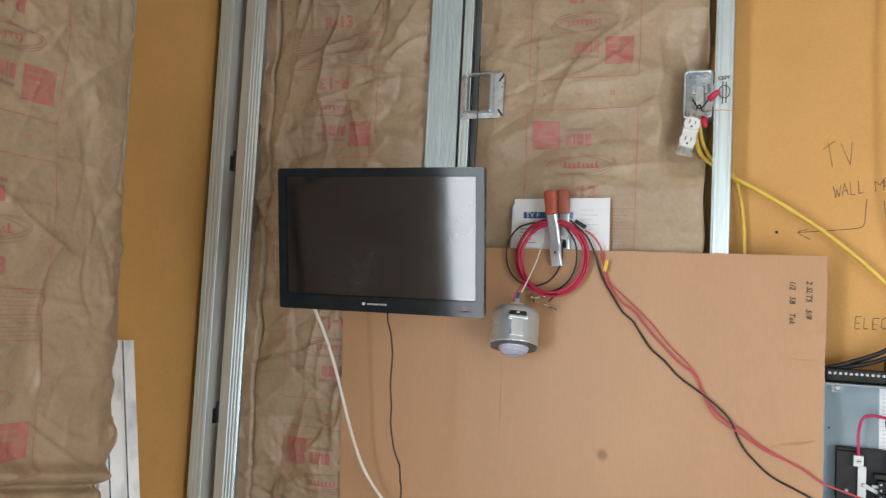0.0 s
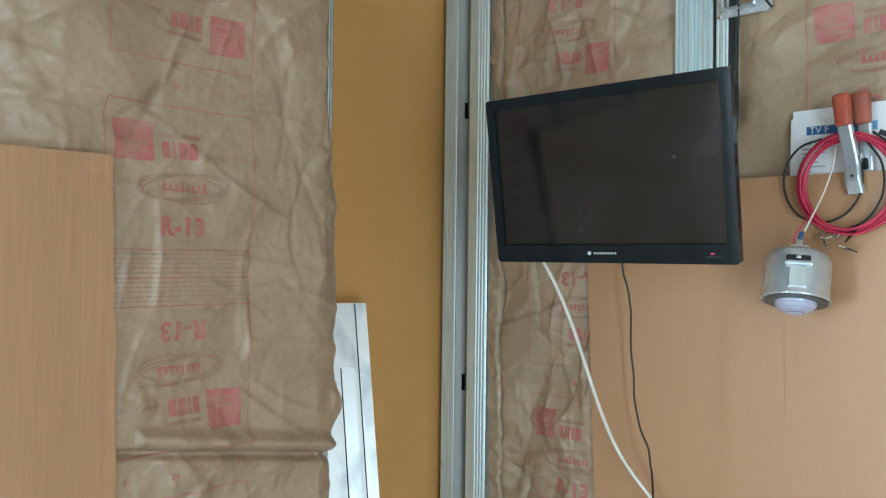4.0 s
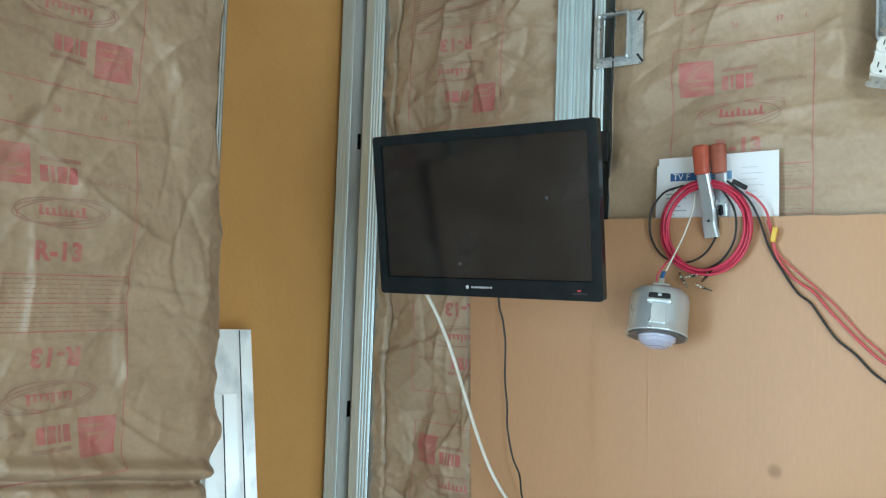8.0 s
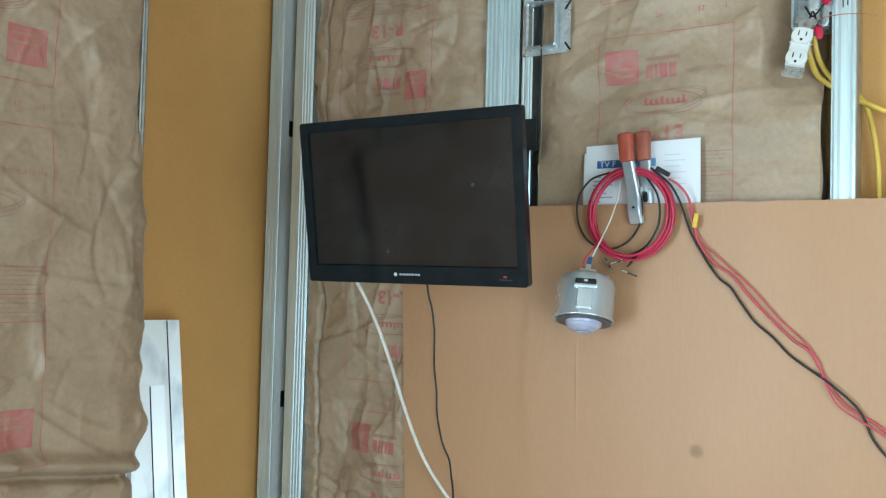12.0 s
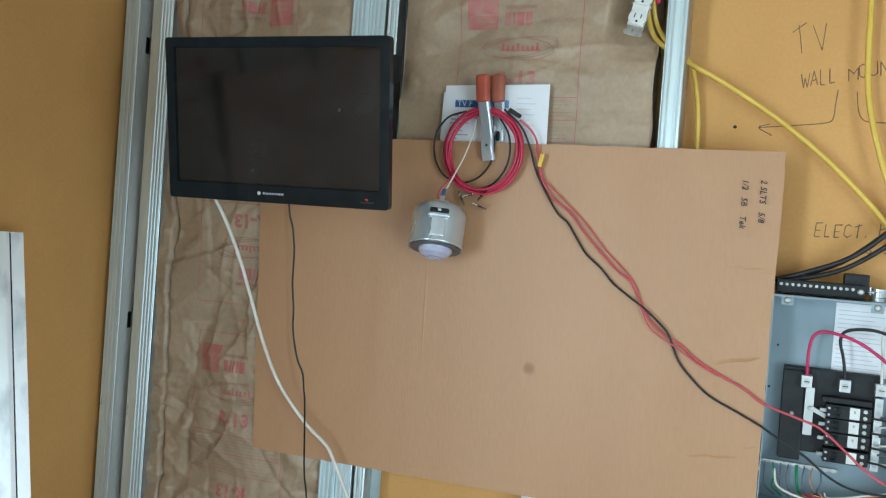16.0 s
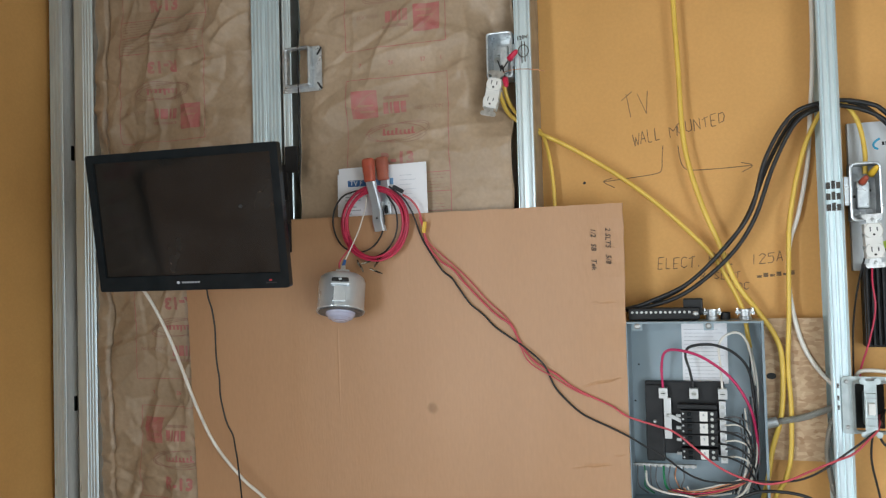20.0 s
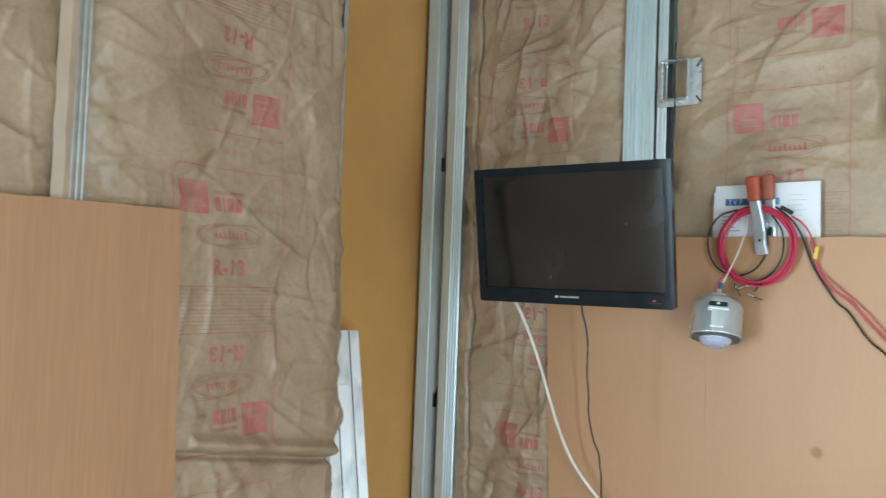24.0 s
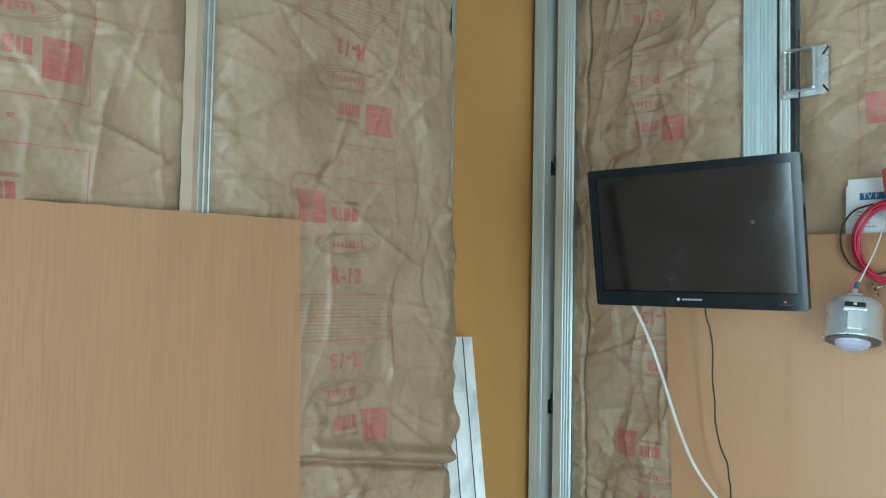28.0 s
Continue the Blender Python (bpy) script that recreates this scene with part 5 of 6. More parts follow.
coil("wire_coil", (0.247, 1.770, 1.532), (0.076, 0.082), RED_WIRE, 0.0026, 6, 3, "coil of red wire hanging from the clamp")
coil("wire_coil", (0.232, 1.768, 1.537), (0.066, 0.080), BLACK_WIRE, 0.0020, 1, 5, "loop of black wire in the red coil")
coil("wire_coil", (0.204, 1.772, 1.538), (0.070, 0.078), BLACK_WIRE, 0.0020, 1, 8, "wide loop of black wire beside the red coil")
cable("wire", [(0.285, 1.762, 1.618), (0.318, 1.768, 1.588), (0.337, 1.776, 1.552), (0.355, 1.778, 1.500), (0.377, 1.779, 1.460), (0.404, 1.779, 1.420), (0.426, 1.779, 1.402), (0.444, 1.779, 1.376),
      (0.467, 1.779, 1.344), (0.497, 1.779, 1.319), (0.524, 1.779, 1.291), (0.554, 1.778, 1.270), (0.585, 1.775, 1.250), (0.619, 1.774, 1.222), (0.635, 1.776, 1.202), (0.654, 1.778, 1.160), (0.685, 1.779, 1.125),
      (0.717, 1.779, 1.100), (0.762, 1.778, 1.080), (0.806, 1.775, 1.060), (0.835, 1.772, 1.044), (0.880, 1.770, 1.020), (0.915, 1.769, 0.994), (0.950, 1.768, 0.978), (0.994, 1.768, 0.974), (1.042, 1.768, 0.980),
      (1.098, 1.768, 0.982), (1.137, 1.768, 0.988), (1.175, 1.768, 1.007), (1.221, 1.768, 1.043), (1.259, 1.772, 1.073), (1.285, 1.79, 1.092), (1.29, 1.82, 1.10)], 0.0021, BLACK_WIRE,
      "long black wire slung across the cardboard to the panel", "wire")
cable("wire", [(0.318, 1.762, 1.597), (0.335, 1.768, 1.585), (0.351, 1.774, 1.562), (0.360, 1.776, 1.526), (0.368, 1.778, 1.485), (0.397, 1.779, 1.445), (0.430, 1.779, 1.421), (0.459, 1.779, 1.387), (0.498, 1.779, 1.346),
      (0.530, 1.779, 1.316), (0.557, 1.779, 1.297), (0.573, 1.779, 1.270), (0.591, 1.779, 1.237), (0.617, 1.779, 1.210), (0.657, 1.778, 1.188), (0.686, 1.778, 1.165), (0.725, 1.778, 1.144), (0.772, 1.777, 1.123),
      (0.808, 1.774, 1.101), (0.860, 1.769, 1.086), (0.900, 1.768, 1.073), (0.937, 1.767, 1.044), (0.970, 1.767, 1.016), (1.002, 1.767, 0.996), (1.042, 1.765, 0.982), (1.074, 1.763, 0.977), (1.113, 1.763, 0.986),
      (1.152, 1.763, 1.005), (1.202, 1.763, 1.029), (1.232, 1.764, 1.043), (1.259, 1.768, 1.069), (1.281, 1.785, 1.089), (1.29, 1.82, 1.11)], 0.0022, PALE_RED,
      "long faded red wire slung across the cardboard to the panel", "wire")
cable("wire", [(0.352, 1.776, 1.545), (0.362, 1.777, 1.515), (0.374, 1.778, 1.484), (0.418, 1.779, 1.443), (0.463, 1.779, 1.401), (0.507, 1.779, 1.351), (0.545, 1.779, 1.316), (0.568, 1.778, 1.285), (0.580, 1.775, 1.249),
      (0.602, 1.773, 1.212), (0.650, 1.774, 1.183), (0.690, 1.776, 1.158), (0.726, 1.776, 1.141)], 0.0015, PALE_RED, "thin faded red wire twisted with a thicker one", "wire")
tagged(part("inline_connector", bx(-0.014, 0.014, -0.0045, 0.0045, -0.0045, 0.0045, 0.002, m=pose(0.308, 1.760, 1.610, 0, 30, 0)), BLACK), "small black inline connector on the wires", "connector")
tagged(part("tape_flag", bx(-0.0042, 0.0042, -0.003, 0.003, -0.013, 0.013, 0.001, m=pose(0.366, 1.770, 1.520, 0, 10, 0)), YELLOW), "yellow tape flag on the red wire", "tape")


def clip(label, m):
    root = thing("alligator_clip", label, "clip", m, "alligator clips")
    part("jaw", bx(-0.003, 0.003, -0.004, 0.0, -0.022, 0.022, 0.001, m=Matrix.Rotation(radians(4), 4, "X")), CLIP_METAL, root)
    part("jaw", bx(-0.003, 0.003, 0.001, 0.005, -0.022, 0.018, 0.001, m=Matrix.Rotation(radians(-5), 4, "X")), CLIP_METAL, root)
    part("barrel", rod((0, 0, 0.018), (0, 0, 0.032), 0.0028), CLIP_METAL, root)
    part("thumb_tab", bx(-0.0034, 0.0034, -0.0075, -0.0062, 0.006, 0.024, 0.0006, m=Matrix.Rotation(radians(14), 4, "X")), CLIP_METAL, root)
    part("pivot", rod((-0.0042, -0.001, 0.002), (0.0042, -0.001, 0.002), 0.0016), DARK, root)
    return root


for x, z, turn, yaw in ((0.222, 1.444, 74, 15), (0.208, 1.434, -28, 5), (0.249, 1.443, 44, -15), (0.243, 1.424, 112, 15)):
    clip("small nickel alligator clip below the coil", pose(x, 1.766, z, 0, turn, yaw) @ Matrix.Scale(0.58, 4))

LAMP = pose(0.182, 1.705, 1.331, -17, 3, 20) @ Matrix.Scale(0.91, 4)
lamp = thing("hanging_lamp", "round metal can lamp with a violet lens, hung by wire", "lamp", LAMP)
bm = lathe([(0.056, 0.004), (0.060, 0.0), (0.061, 0.004), (0.0585, 0.010), (0.0585, 0.025), (0.0585, 0.040), (0.0585, 0.058), (0.0585, 0.076), (0.055, 0.088), (0.046, 0.095), (0.020, 0.097)], 48)
for v in bm.verts:
    r = 1 + 0.02 * noise.noise(v.co * 26) - 0.03 * math.exp(-((v.co.x + 0.030) / 0.012) ** 2 - ((v.co.z - 0.040) / 0.02) ** 2) * (v.co.y < 0)
    v.co.x, v.co.y = v.co.x * r, v.co.y * r
part("can", bm, CAN, lamp, "dented bare metal can", smooth=True)
# dark ring round the lens paints the shade inside the can
part("rim_shade", lathe([(0.0555, 0.0), (0.0555, -0.0015), (0.036, -0.0012), (0.036, 0.0005)], 40), CAN_INSIDE, lamp, "dark ring standing for shade inside the can")
part("lens", lathe([(0.037, 0.002), (0.037, -0.003), (0.034, -0.010), (0.026, -0.017), (0.014, -0.021), (0.004, -0.0225)], 36), LENS, lamp, "domed frosted violet lens", smooth=True)
for r, z in ((0.0362, -0.0058), (0.0305, -0.0138), (0.021, -0.0194), (0.012, -0.0216)):
    part("lens_ring", lathe([(r - 0.001, z), (r + 0.0008, z - 0.0005), (r - 0.001, z - 0.0018)], 36), LENS, lamp)
part("latch_slot", bx(-0.021, 0.021, -0.0615, -0.050, 0.062, 0.075, 0.0045), DARK, lamp)
part("latch_plate", bx(-0.015, 0.015, -0.0595, -0.050, 0.014, 0.054, 0.0015), CAN, lamp, "flat riveted plate under the latch")
part("latch_tab", bx(-0.024, 0.024, -0.0645, -0.050, 0.054, 0.063, 0.004), CAN, lamp)
part("latch_catch", bx(-0.004, 0.004, -0.0628, -0.052, 0.067, 0.073, 0.002), CAN, lamp)
part("socket_collar", bx(-0.017, 0.017, -0.012, 0.012, 0.094, 0.110, 0.003), CAN, lamp)
part("terminal", bx(-0.005, 0.006, -0.006, 0.004, 0.108, 0.122, 0.001), CHROME, lamp)
part("blue_sleeve", rod((0.0, -0.001, 0.120), (0.003, 0.0, 0.138), 0.0042), BLUE_INK, lamp, "blue crimp sleeve")
cable("wire", [(0.190, 1.722, 1.452), (0.200, 1.735, 1.482), (0.213, 1.750, 1.522), (0.222, 1.765, 1.568), (0.223, 1.775, 1.60)], 0.0016, WHITE_WIRE, "thin pale wire holding up the lamp", "wire")
cable("wire", [(0.172, 1.722, 1.432), (0.174, 1.724, 1.446), (0.183, 1.73, 1.462), (0.198, 1.75, 1.49)], 0.0016, RED_WIRE, "thin red wire down to the lamp", "wire")

# ---- load centre ----
PX0, PX1, PZ0, PZ1, PYF, PYB = 0.808, 1.081, 0.913, 1.299, 1.784, 1.874
panel = thing("load_centre", "open grey steel load centre full of wires", "electrical panel")
part("back_plate", bx(PX0, PX1, PYB - 0.002, PYB, PZ0, PZ1), PANEL_GREY, panel)
for a in ((PX0, PX0 + 0.002, PZ0, PZ1), (PX1 - 0.002, PX1, PZ0, PZ1), (PX0 + 0.002, PX1 - 0.002, PZ0, PZ0 + 0.002), (PX0 + 0.002, PX1 - 0.002, PZ1 - 0.002, PZ1)):
    part("side", bx(a[0], a[1], PYF, PYB - 0.002, a[2], a[3]), PANEL_GREY, panel)
part("rim", bx(PX1 - 0.005, PX1 - 0.0015, PYF - 0.0012, PYF, PZ0 + 0.002, PZ1 - 0.002), PANEL_GREY, panel)
part("rim", bx(PX0 + 0.002, PX1 - 0.005, PYF - 0.0012, PYF, PZ1 - 0.004, PZ1 - 0.001), PANEL_GREY, panel)
for x in (0.832, 0.975):
    part("screw_tab", bx(x - 0.010, x + 0.010, PYF - 0.0012, PYF + 0.0004, PZ1 - 0.018, PZ1 - 0.0038, 0.0004), PANEL_GREY, panel)
part("rim", bx(PX0 + 0.002, PX1 - 0.005, PYF - 0.0012, PYF, PZ0 + 0.001, PZ0 + 0.012), PANEL_GREY, panel)
for x, z in ((0.832, 1.290), (0.975, 1.290), (0.832, 0.921), (0.975, 0.921), (1.035, 0.928)):
    screw_head((x, PYF - 0.0012, z), 0.0062, panel)
part("label_sheet", bx(0.918, 1.012, 1.8705, 1.8715, 1.160, 1.290), PAPER, panel, "white paper label inside the panel")
for k in range(14):
    part("label_line", bx(0.923, 1.004 - 0.01 * (k % 3), 1.8698, 1.8704, 1.172 + k * 0.008, 1.1732 + k * 0.008), FADED_INK, panel)
base = part("breaker_base", bx(0.838, 1.002, 1.850, 1.871, 1.012, 1.166, 0.002), BLACK, panel, "black moulded bus base")
part("side_block", bx(0.838, 0.876, 1.845, 1.872, 0.995, 1.160, 0.003), BLACK, panel)
part("link_bar", bx(0.877, 0.892, 1.838, 1.850, 1.045, 1.132, 0.001), LIGHT_METAL, panel, "flat tin-plated bus link")
screw_head((0.886, 1.838, 1.095), 0.004, panel, STEEL_DULL_SHADED)
screw_head((0.857, 1.845, 1.080), 0.004, panel)
for x in (0.877, 0.940, 0.998):
    lug = part("lug", bx(x - 0.009, x + 0.009, 1.830, 1.850, 1.132, 1.154, 0.001), LIGHT_METAL, panel, "square metal terminal lug")
    part("lug_screw", lathe([(0.0052, 0), (0.0052, 0.0015)], 14, None, Matrix.Translation((x, 1.830, 1.143)) @ Matrix.Rotation(radians(90), 4, "X")), STEEL_DULL_SHADED, lug)
    part("screw_slot", bx(x - 0.0045, x + 0.0045, 1.8281, 1.8287, 1.1422, 1.1438), DARK, lug)
part("stab", bx(0.886, 0.916, 1.834, 1.840, 1.086, 1.094, 0.001, m=Matrix.Translation((0.9, 0, 1.09)) @ Matrix.Rotation(radians(25), 4, "Y") @ Matrix.Translation((-0.9, 0, -1.09))), LIGHT_METAL, panel)
for k in range(4):
    z = 1.085 - k * 0.0252 - (0.004 if k == 3 else 0)
    b = part("breaker", bx(0.912, 0.985, 1.822, 1.850, z, z + 0.0240, 0.0012), BLACK, panel, "black circuit breaker")
    part("rating_label", bx(0.950, 0.966, 1.8212, 1.8221, z + 0.002, z + 0.0225), WHITE, b, "white breaker label")
    for half in (0.0008, 0.0126):
        part("handle_recess", bx(0.917, 0.936, 1.8205, 1.8222, z + half, z + half + 0.0100, 0.0004), DARK, b)
        part("toggle", bx(0.925, 0.934, 1.812, 1.8212, z + half + 0.0018, z + half + 0.0080, 0.001), BLACK_GLOSS, b)
        part("rivet", lathe([(0.0022, 0), (0.0022, 0.0012)], 8, None, Matrix.Translation((0.9165, 1.8210, z + half + 0.005)) @ Matrix.Rotation(radians(90), 4, "X")), CHROME, b)
        part("terminal_screw", lathe([(0.0034, 0), (0.0034, 0.0014)], 10, None, Matrix.Translation((0.975, 1.822, z + half + 0.0055)) @ Matrix.Rotation(radians(90), 4, "X")), STEEL_DULL_SHADED, b)
    part("seam", bx(0.9125, 0.9845, 1.8214, 1.8222, z + 0.0113, z + 0.0121), DARK, b)
    part("label_print", bx(0.9565, 0.9595, 1.8206, 1.8213, z + 0.013, z + 0.0175), PALE_INK, b)
    part("blade", bx(0.902, 0.912, 1.830, 1.836, z + 0.008, z + 0.014), CHROME, b)
part("breaker_cap", bx(0.905, 0.985, 1.826, 1.850, 1.111, 1.121, 0.002, m=None), BLACK, panel)
bar = part("neutral_bar", bx(0.990, 1.003, 1.834, 1.850, 0.998, 1.128, 0.001), LIGHT_METAL, panel, "row of neutral terminals")
for k in range(9):
    part("terminal_screw", lathe([(0.0040, 0), (0.0040, 0.0016)], 10, None, Matrix.Translation((0.9965, 1.834, 1.008 + k * 0.0135)) @ Matrix.Rotation(radians(90), 4, "X")), CHROME if k % 2 else STEEL_DULL_SHADED, bar)
gbar = part("ground_bar", bx(0.810, 0.940, 1.842, 1.852, 0.9835, 0.9895, 0.001, m=None), STEEL_DULL_SHADED, panel, "bare metal ground bar")
for k in range(10):
    part("terminal_screw", lathe([(0.0040, 0), (0.0040, 0.002)], 10, None, Matrix.Translation((0.818 + k * 0.0128, 1.842, 0.9865)) @ Matrix.Rotation(radians(90), 4, "X")), CHROME, gbar)
for x, z in ((0.905, 1.232), (0.815, 1.12), (0.825, 1.20)):
    part("panel_hole", lathe([(0.0022, 0), (0.0022, 0.0006)], 10, None, Matrix.Translation((x, 1.8719, z)) @ Matrix.Rotation(radians(90), 4, "X")), DARK, panel)

rnd = random.Random(11)


def panel_wire(points, r, mat, label):
    return cable("wire", points, r, mat, label, "wire", group="panel wires", sides=6)


panel_wire([(0.877, 1.836, 1.15), (0.876, 1.828, 1.20), (0.884, 1.822, 1.231), (0.91, 1.818, 1.237), (0.96, 1.815, 1.222), (1.015, 1.812, 1.18), (1.05, 1.815, 1.12), (1.062, 1.825, 1.06), (1.064, 1.83, 1.00)], 0.0030, MAGENTA_WIRE, "thick red wire arching from a panel lug")
panel_wire([(0.940, 1.836, 1.15), (0.934, 1.832, 1.19), (0.926, 1.828, 1.225), (0.938, 1.824, 1.244), (0.985, 1.822, 1.247), (1.030, 1.824, 1.225), (1.055, 1.83, 1.18), (1.062, 1.835, 1.08), (1.060, 1.84, 0.97)], 0.0030, BLACK_WIRE, "thick black wire arching from a panel lug")
panel_wire([(0.998, 1.836, 1.15), (0.996, 1.832, 1.20), (0.994, 1.828, 1.245), (1.010, 1.824, 1.268), (1.038, 1.826, 1.27), (1.056, 1.832, 1.23), (1.064, 1.84, 1.13), (1.062, 1.845, 1.0)], 0.0028, WHITE_WIRE, "white wire arching from a panel lug")
panel_wire([(1.056, 1.838, 1.24), (1.055, 1.838, 1.17), (1.064, 1.842, 1.06), (1.050, 1.845, 0.96), (0.99, 1.845, 0.935)], 0.0020, BLACK_WIRE, "black wire down the side of the panel")
panel_wire([(1.058, 1.836, 1.24), (1.068, 1.836, 1.15), (1.058, 1.842, 1.02), (1.035, 1.84, 0.95), (0.98, 1.83, 0.932), (0.93, 1.82, 0.936)], 0.0020, WHITE_WIRE, "white wire down the side of the panel")
for k in range(6):
    z = 1.012 + k * 0.0165
    panel_wire([(1.000, 1.832, z), (1.025, 1.822, z + 0.003), (1.048, 1.825, z - 0.012), (1.058 - 0.002 * k, 1.838, z - 0.05), (1.050, 1.842, 0.955 - 0.004 * (k % 3))], 0.0019, GREY_WIRE if k % 2 else WHITE_WIRE, "thin wire from the terminal row")
for k in range(4):
    z = 1.094 - k * 0.026
    panel_wire([(0.984, 1.820, z), (1.01, 1.812, z - 0.002), (1.040, 1.815, z - 0.02), (1.052 + 0.004 * k, 1.83, z - 0.07), (1.045, 1.84, 0.95)], 0.0021, BLACK_WIRE, "black wire from a breaker")
for k in range(8):
    x = 0.818 + k * 0.0135
    panel_wire([(x, 1.840, 0.986), (x + rnd.uniform(-0.004, 0.004), 1.830, 0.965), (x + rnd.uniform(-0.004, 0.008), 1.832, 0.943), (x + 0.02, 1.845, 0.925)], 0.0015 if k != 4 else 0.0026,
               GREEN_WIRE if k in (1, 4) else COPPER if k == 6 else GREY_WIRE, "short wire from the ground bar")
for k, mat in enumerate((COPPER, RED_WIRE, COPPER, BLACK_WIRE, COPPER, WHITE_WIRE)):
    panel_wire([(0.88 + 0.008 * k, 1.825, 0.938 + 0.002 * k), (0.93, 1.812 + 0.003 * k, 0.932 + 0.004 * (k % 3)), (0.99, 1.812, 0.945 + 0.003 * k), (1.035, 1.825, 0.962 + 0.003 * k), (1.055, 1.84, 0.99 + 0.01 * k)], 0.0016, mat, "loose wire across the panel floor")
for k in range(7):
    x = 1.030 + 0.0055 * k
    panel_wire([(x, 1.835 + 0.003 * (k % 3), 1.09 + 0.012 * k), (x + 0.004, 1.825, 1.03), (x - 0.006, 1.822 + 0.004 * (k % 2), 0.98), (x - 0.02, 1.835, 0.935)], 0.0019, (GREY_WIRE, BLACK_WIRE, WHITE_WIRE)[k % 3], "bundled wire along the panel side")

panel_wire([(0.835, 1.835, 0.975), (0.842, 1.815, 0.950), (0.877, 1.803, 0.939), (0.912, 1.80, 0.936), (0.983, 1.80, 0.926), (1.027, 1.805, 0.943), (1.050, 1.825, 0.975)], 0.0024, WHITE_WIRE, "white wire lying along the panel floor")
term = thing("terminal_strip", "dark terminal strip with bright screws above the panel", "terminal strip")
part("body", bx(0.812, 0.958, 1.812, 1.86, 1.3015, 1.326, 0.002), BLACK, term)
part("end_block", bx(0.925, 0.965, 1.83, 1.868, 1.310, 1.345, 0.003), BLACK, term)
for k in range(13):
    part("terminal_screw", lathe([(0.0028, 0), (0.0028, 0.0012)], 10, None, Matrix.Translation((0.820 + k * 0.0098, 1.812, 1.3175)) @ Matrix.Rotation(radians(90), 4, "X")), (CHROME, STEEL_DULL_SHADED)[k % 2], term)
screw_head((0.950, 1.812, 1.314), 0.0058, term)


def connector(label, x, y, z):
    root = thing("cable_connector", label, "cable connector", pose(x, y, z), "panel connectors")
    part("body", lathe([(0.013, 0), (0.013, 0.006), (0.011, 0.007), (0.011, 0.016), (0.0125, 0.017), (0.0125, 0.022)], 18), ZINC, root)
    part("saddle", bx(-0.019, 0.019, -0.006, 0.006, 0.012, 0.018, 0.002), ZINC, root)
    for s in (-1, 1):
        part("screw", rod((s * 0.015, 0, 0.010), (s * 0.015, 0, 0.024), 0.0028), CHROME, root)
    return root


connector("zinc cable connector on the panel top", 1.049, 1.842, PZ1)
connector("zinc cable connector on the panel top", 0.983, 1.846, PZ1)
tagged(part("bushing", lathe([(0.010, 0), (0.010, 0.014), (0.007, 0.016)], 16, None, Matrix.Translation((1.010, 1.85, PZ1))), BLACK), "dark plug on the panel top", "bushing")
cable("armoured_conduit", [(1.083, 1.845, 1.082), (1.11, 1.845, 1.088), (1.153, 1.848, 1.096), (1.20, 1.85, 1.113), (1.25, 1.85, 1.13)], 0.0058, STEEL_DULL_SHADED, "grey flexible armoured cable leaving the panel side", "cable", ridges=1)
tagged(part("conduit_connector", rod((1.0812, 1.845, 1.081), (1.104, 1.845, 1.087), 0.0105, 14), ZINC), "zinc conduit connector on the panel side", "cable connector")
cable("armoured_conduit", [(1.225, 1.85, 1.11), (1.206, 1.848, 1.085), (1.196, 1.848, 1.025), (1.204, 1.85, 0.957), (1.215, 1.85, 0.88), (1.22, 1.86, 0.5)], 0.0048, STEEL_DULL_SHADED, "grey flexible armoured cable hanging by the stud", "cable", ridges=1)

# cables under the panel
cable("cable", [(0.802, 1.80, 0.868), (0.83, 1.79, 0.888), (0.925, 1.785, 0.905), (1.00, 1.78, 0.930), (1.06, 1.775, 0.958), (1.14, 1.775, 0.955), (1.2, 1.785, 0.92), (1.28, 1.80, 0.86), (1.36, 1.82, 0.80)], 0.0034, BLACK_WIRE, "black cable under the panel rim")
cable("cable", [(0.876, 1.85, 0.912), (0.890, 1.84, 0.885), (0.93, 1.835, 0.862), (0.985, 1.835, 0.853), (1.03, 1.845, 0.868), (1.045, 1.85, 0.905)], 0.0055, YELLOW_WIRE, "yellow cable loop under the panel", "cable", 0.6, group="yellow cables")
cable("cable", [(0.935, 1.85, 0.912), (0.93, 1.845, 0.86), (0.925, 1.85, 0.75), (0.93, 1.86, 0.4)], 0.0068, BLACK_WIRE, "black cable dropping from the panel", group="black cables")
cable("cable", [(0.978, 1.80, 0.912), (0.988, 1.80, 0.885), (1.008, 1.82, 0.845), (1.02, 1.85, 0.75), (1.02, 1.86, 0.4)], 0.0036, GREEN_WIRE, "green ground wire dropping from the panel")
cable("cable", [(1.045, 1.85, 0.912), (1.05, 1.845, 0.88), (1.055, 1.85, 0.82), (1.055, 1.86, 0.4)], 0.0085, GREY_WIRE, "grey cable dropping from the panel")
cable("cable", [(0.80, 1.83, 0.885), (0.812, 1.825, 0.862), (0.806, 1.83, 0.80), (0.80, 1.85, 0.6)], 0.0058, BLACK_WIRE, "black cable hanging below the panel corner", group="black cables")
cable("cable", [(0.818, 1.80, 0.866), (0.836, 1.81, 0.83), (0.842, 1.83, 0.76), (0.84, 1.85, 0.5)], 0.0050, BLACK_WIRE, "black cable hanging below the panel corner", group="black cables")
cable("cable", [(0.86, 1.80, 0.90), (0.95, 1.80, 0.865), (1.04, 1.80, 0.83), (1.14, 1.80, 0.79)], 0.0024, GREY_WIRE, "thin grey wire sagging below the panel")
tagged(part("wire_splice", bx(0.798, 0.818, 1.785, 1.80, 0.870, 0.890, 0.002), CHROME), "bright metal splice under the panel corner", "connector")
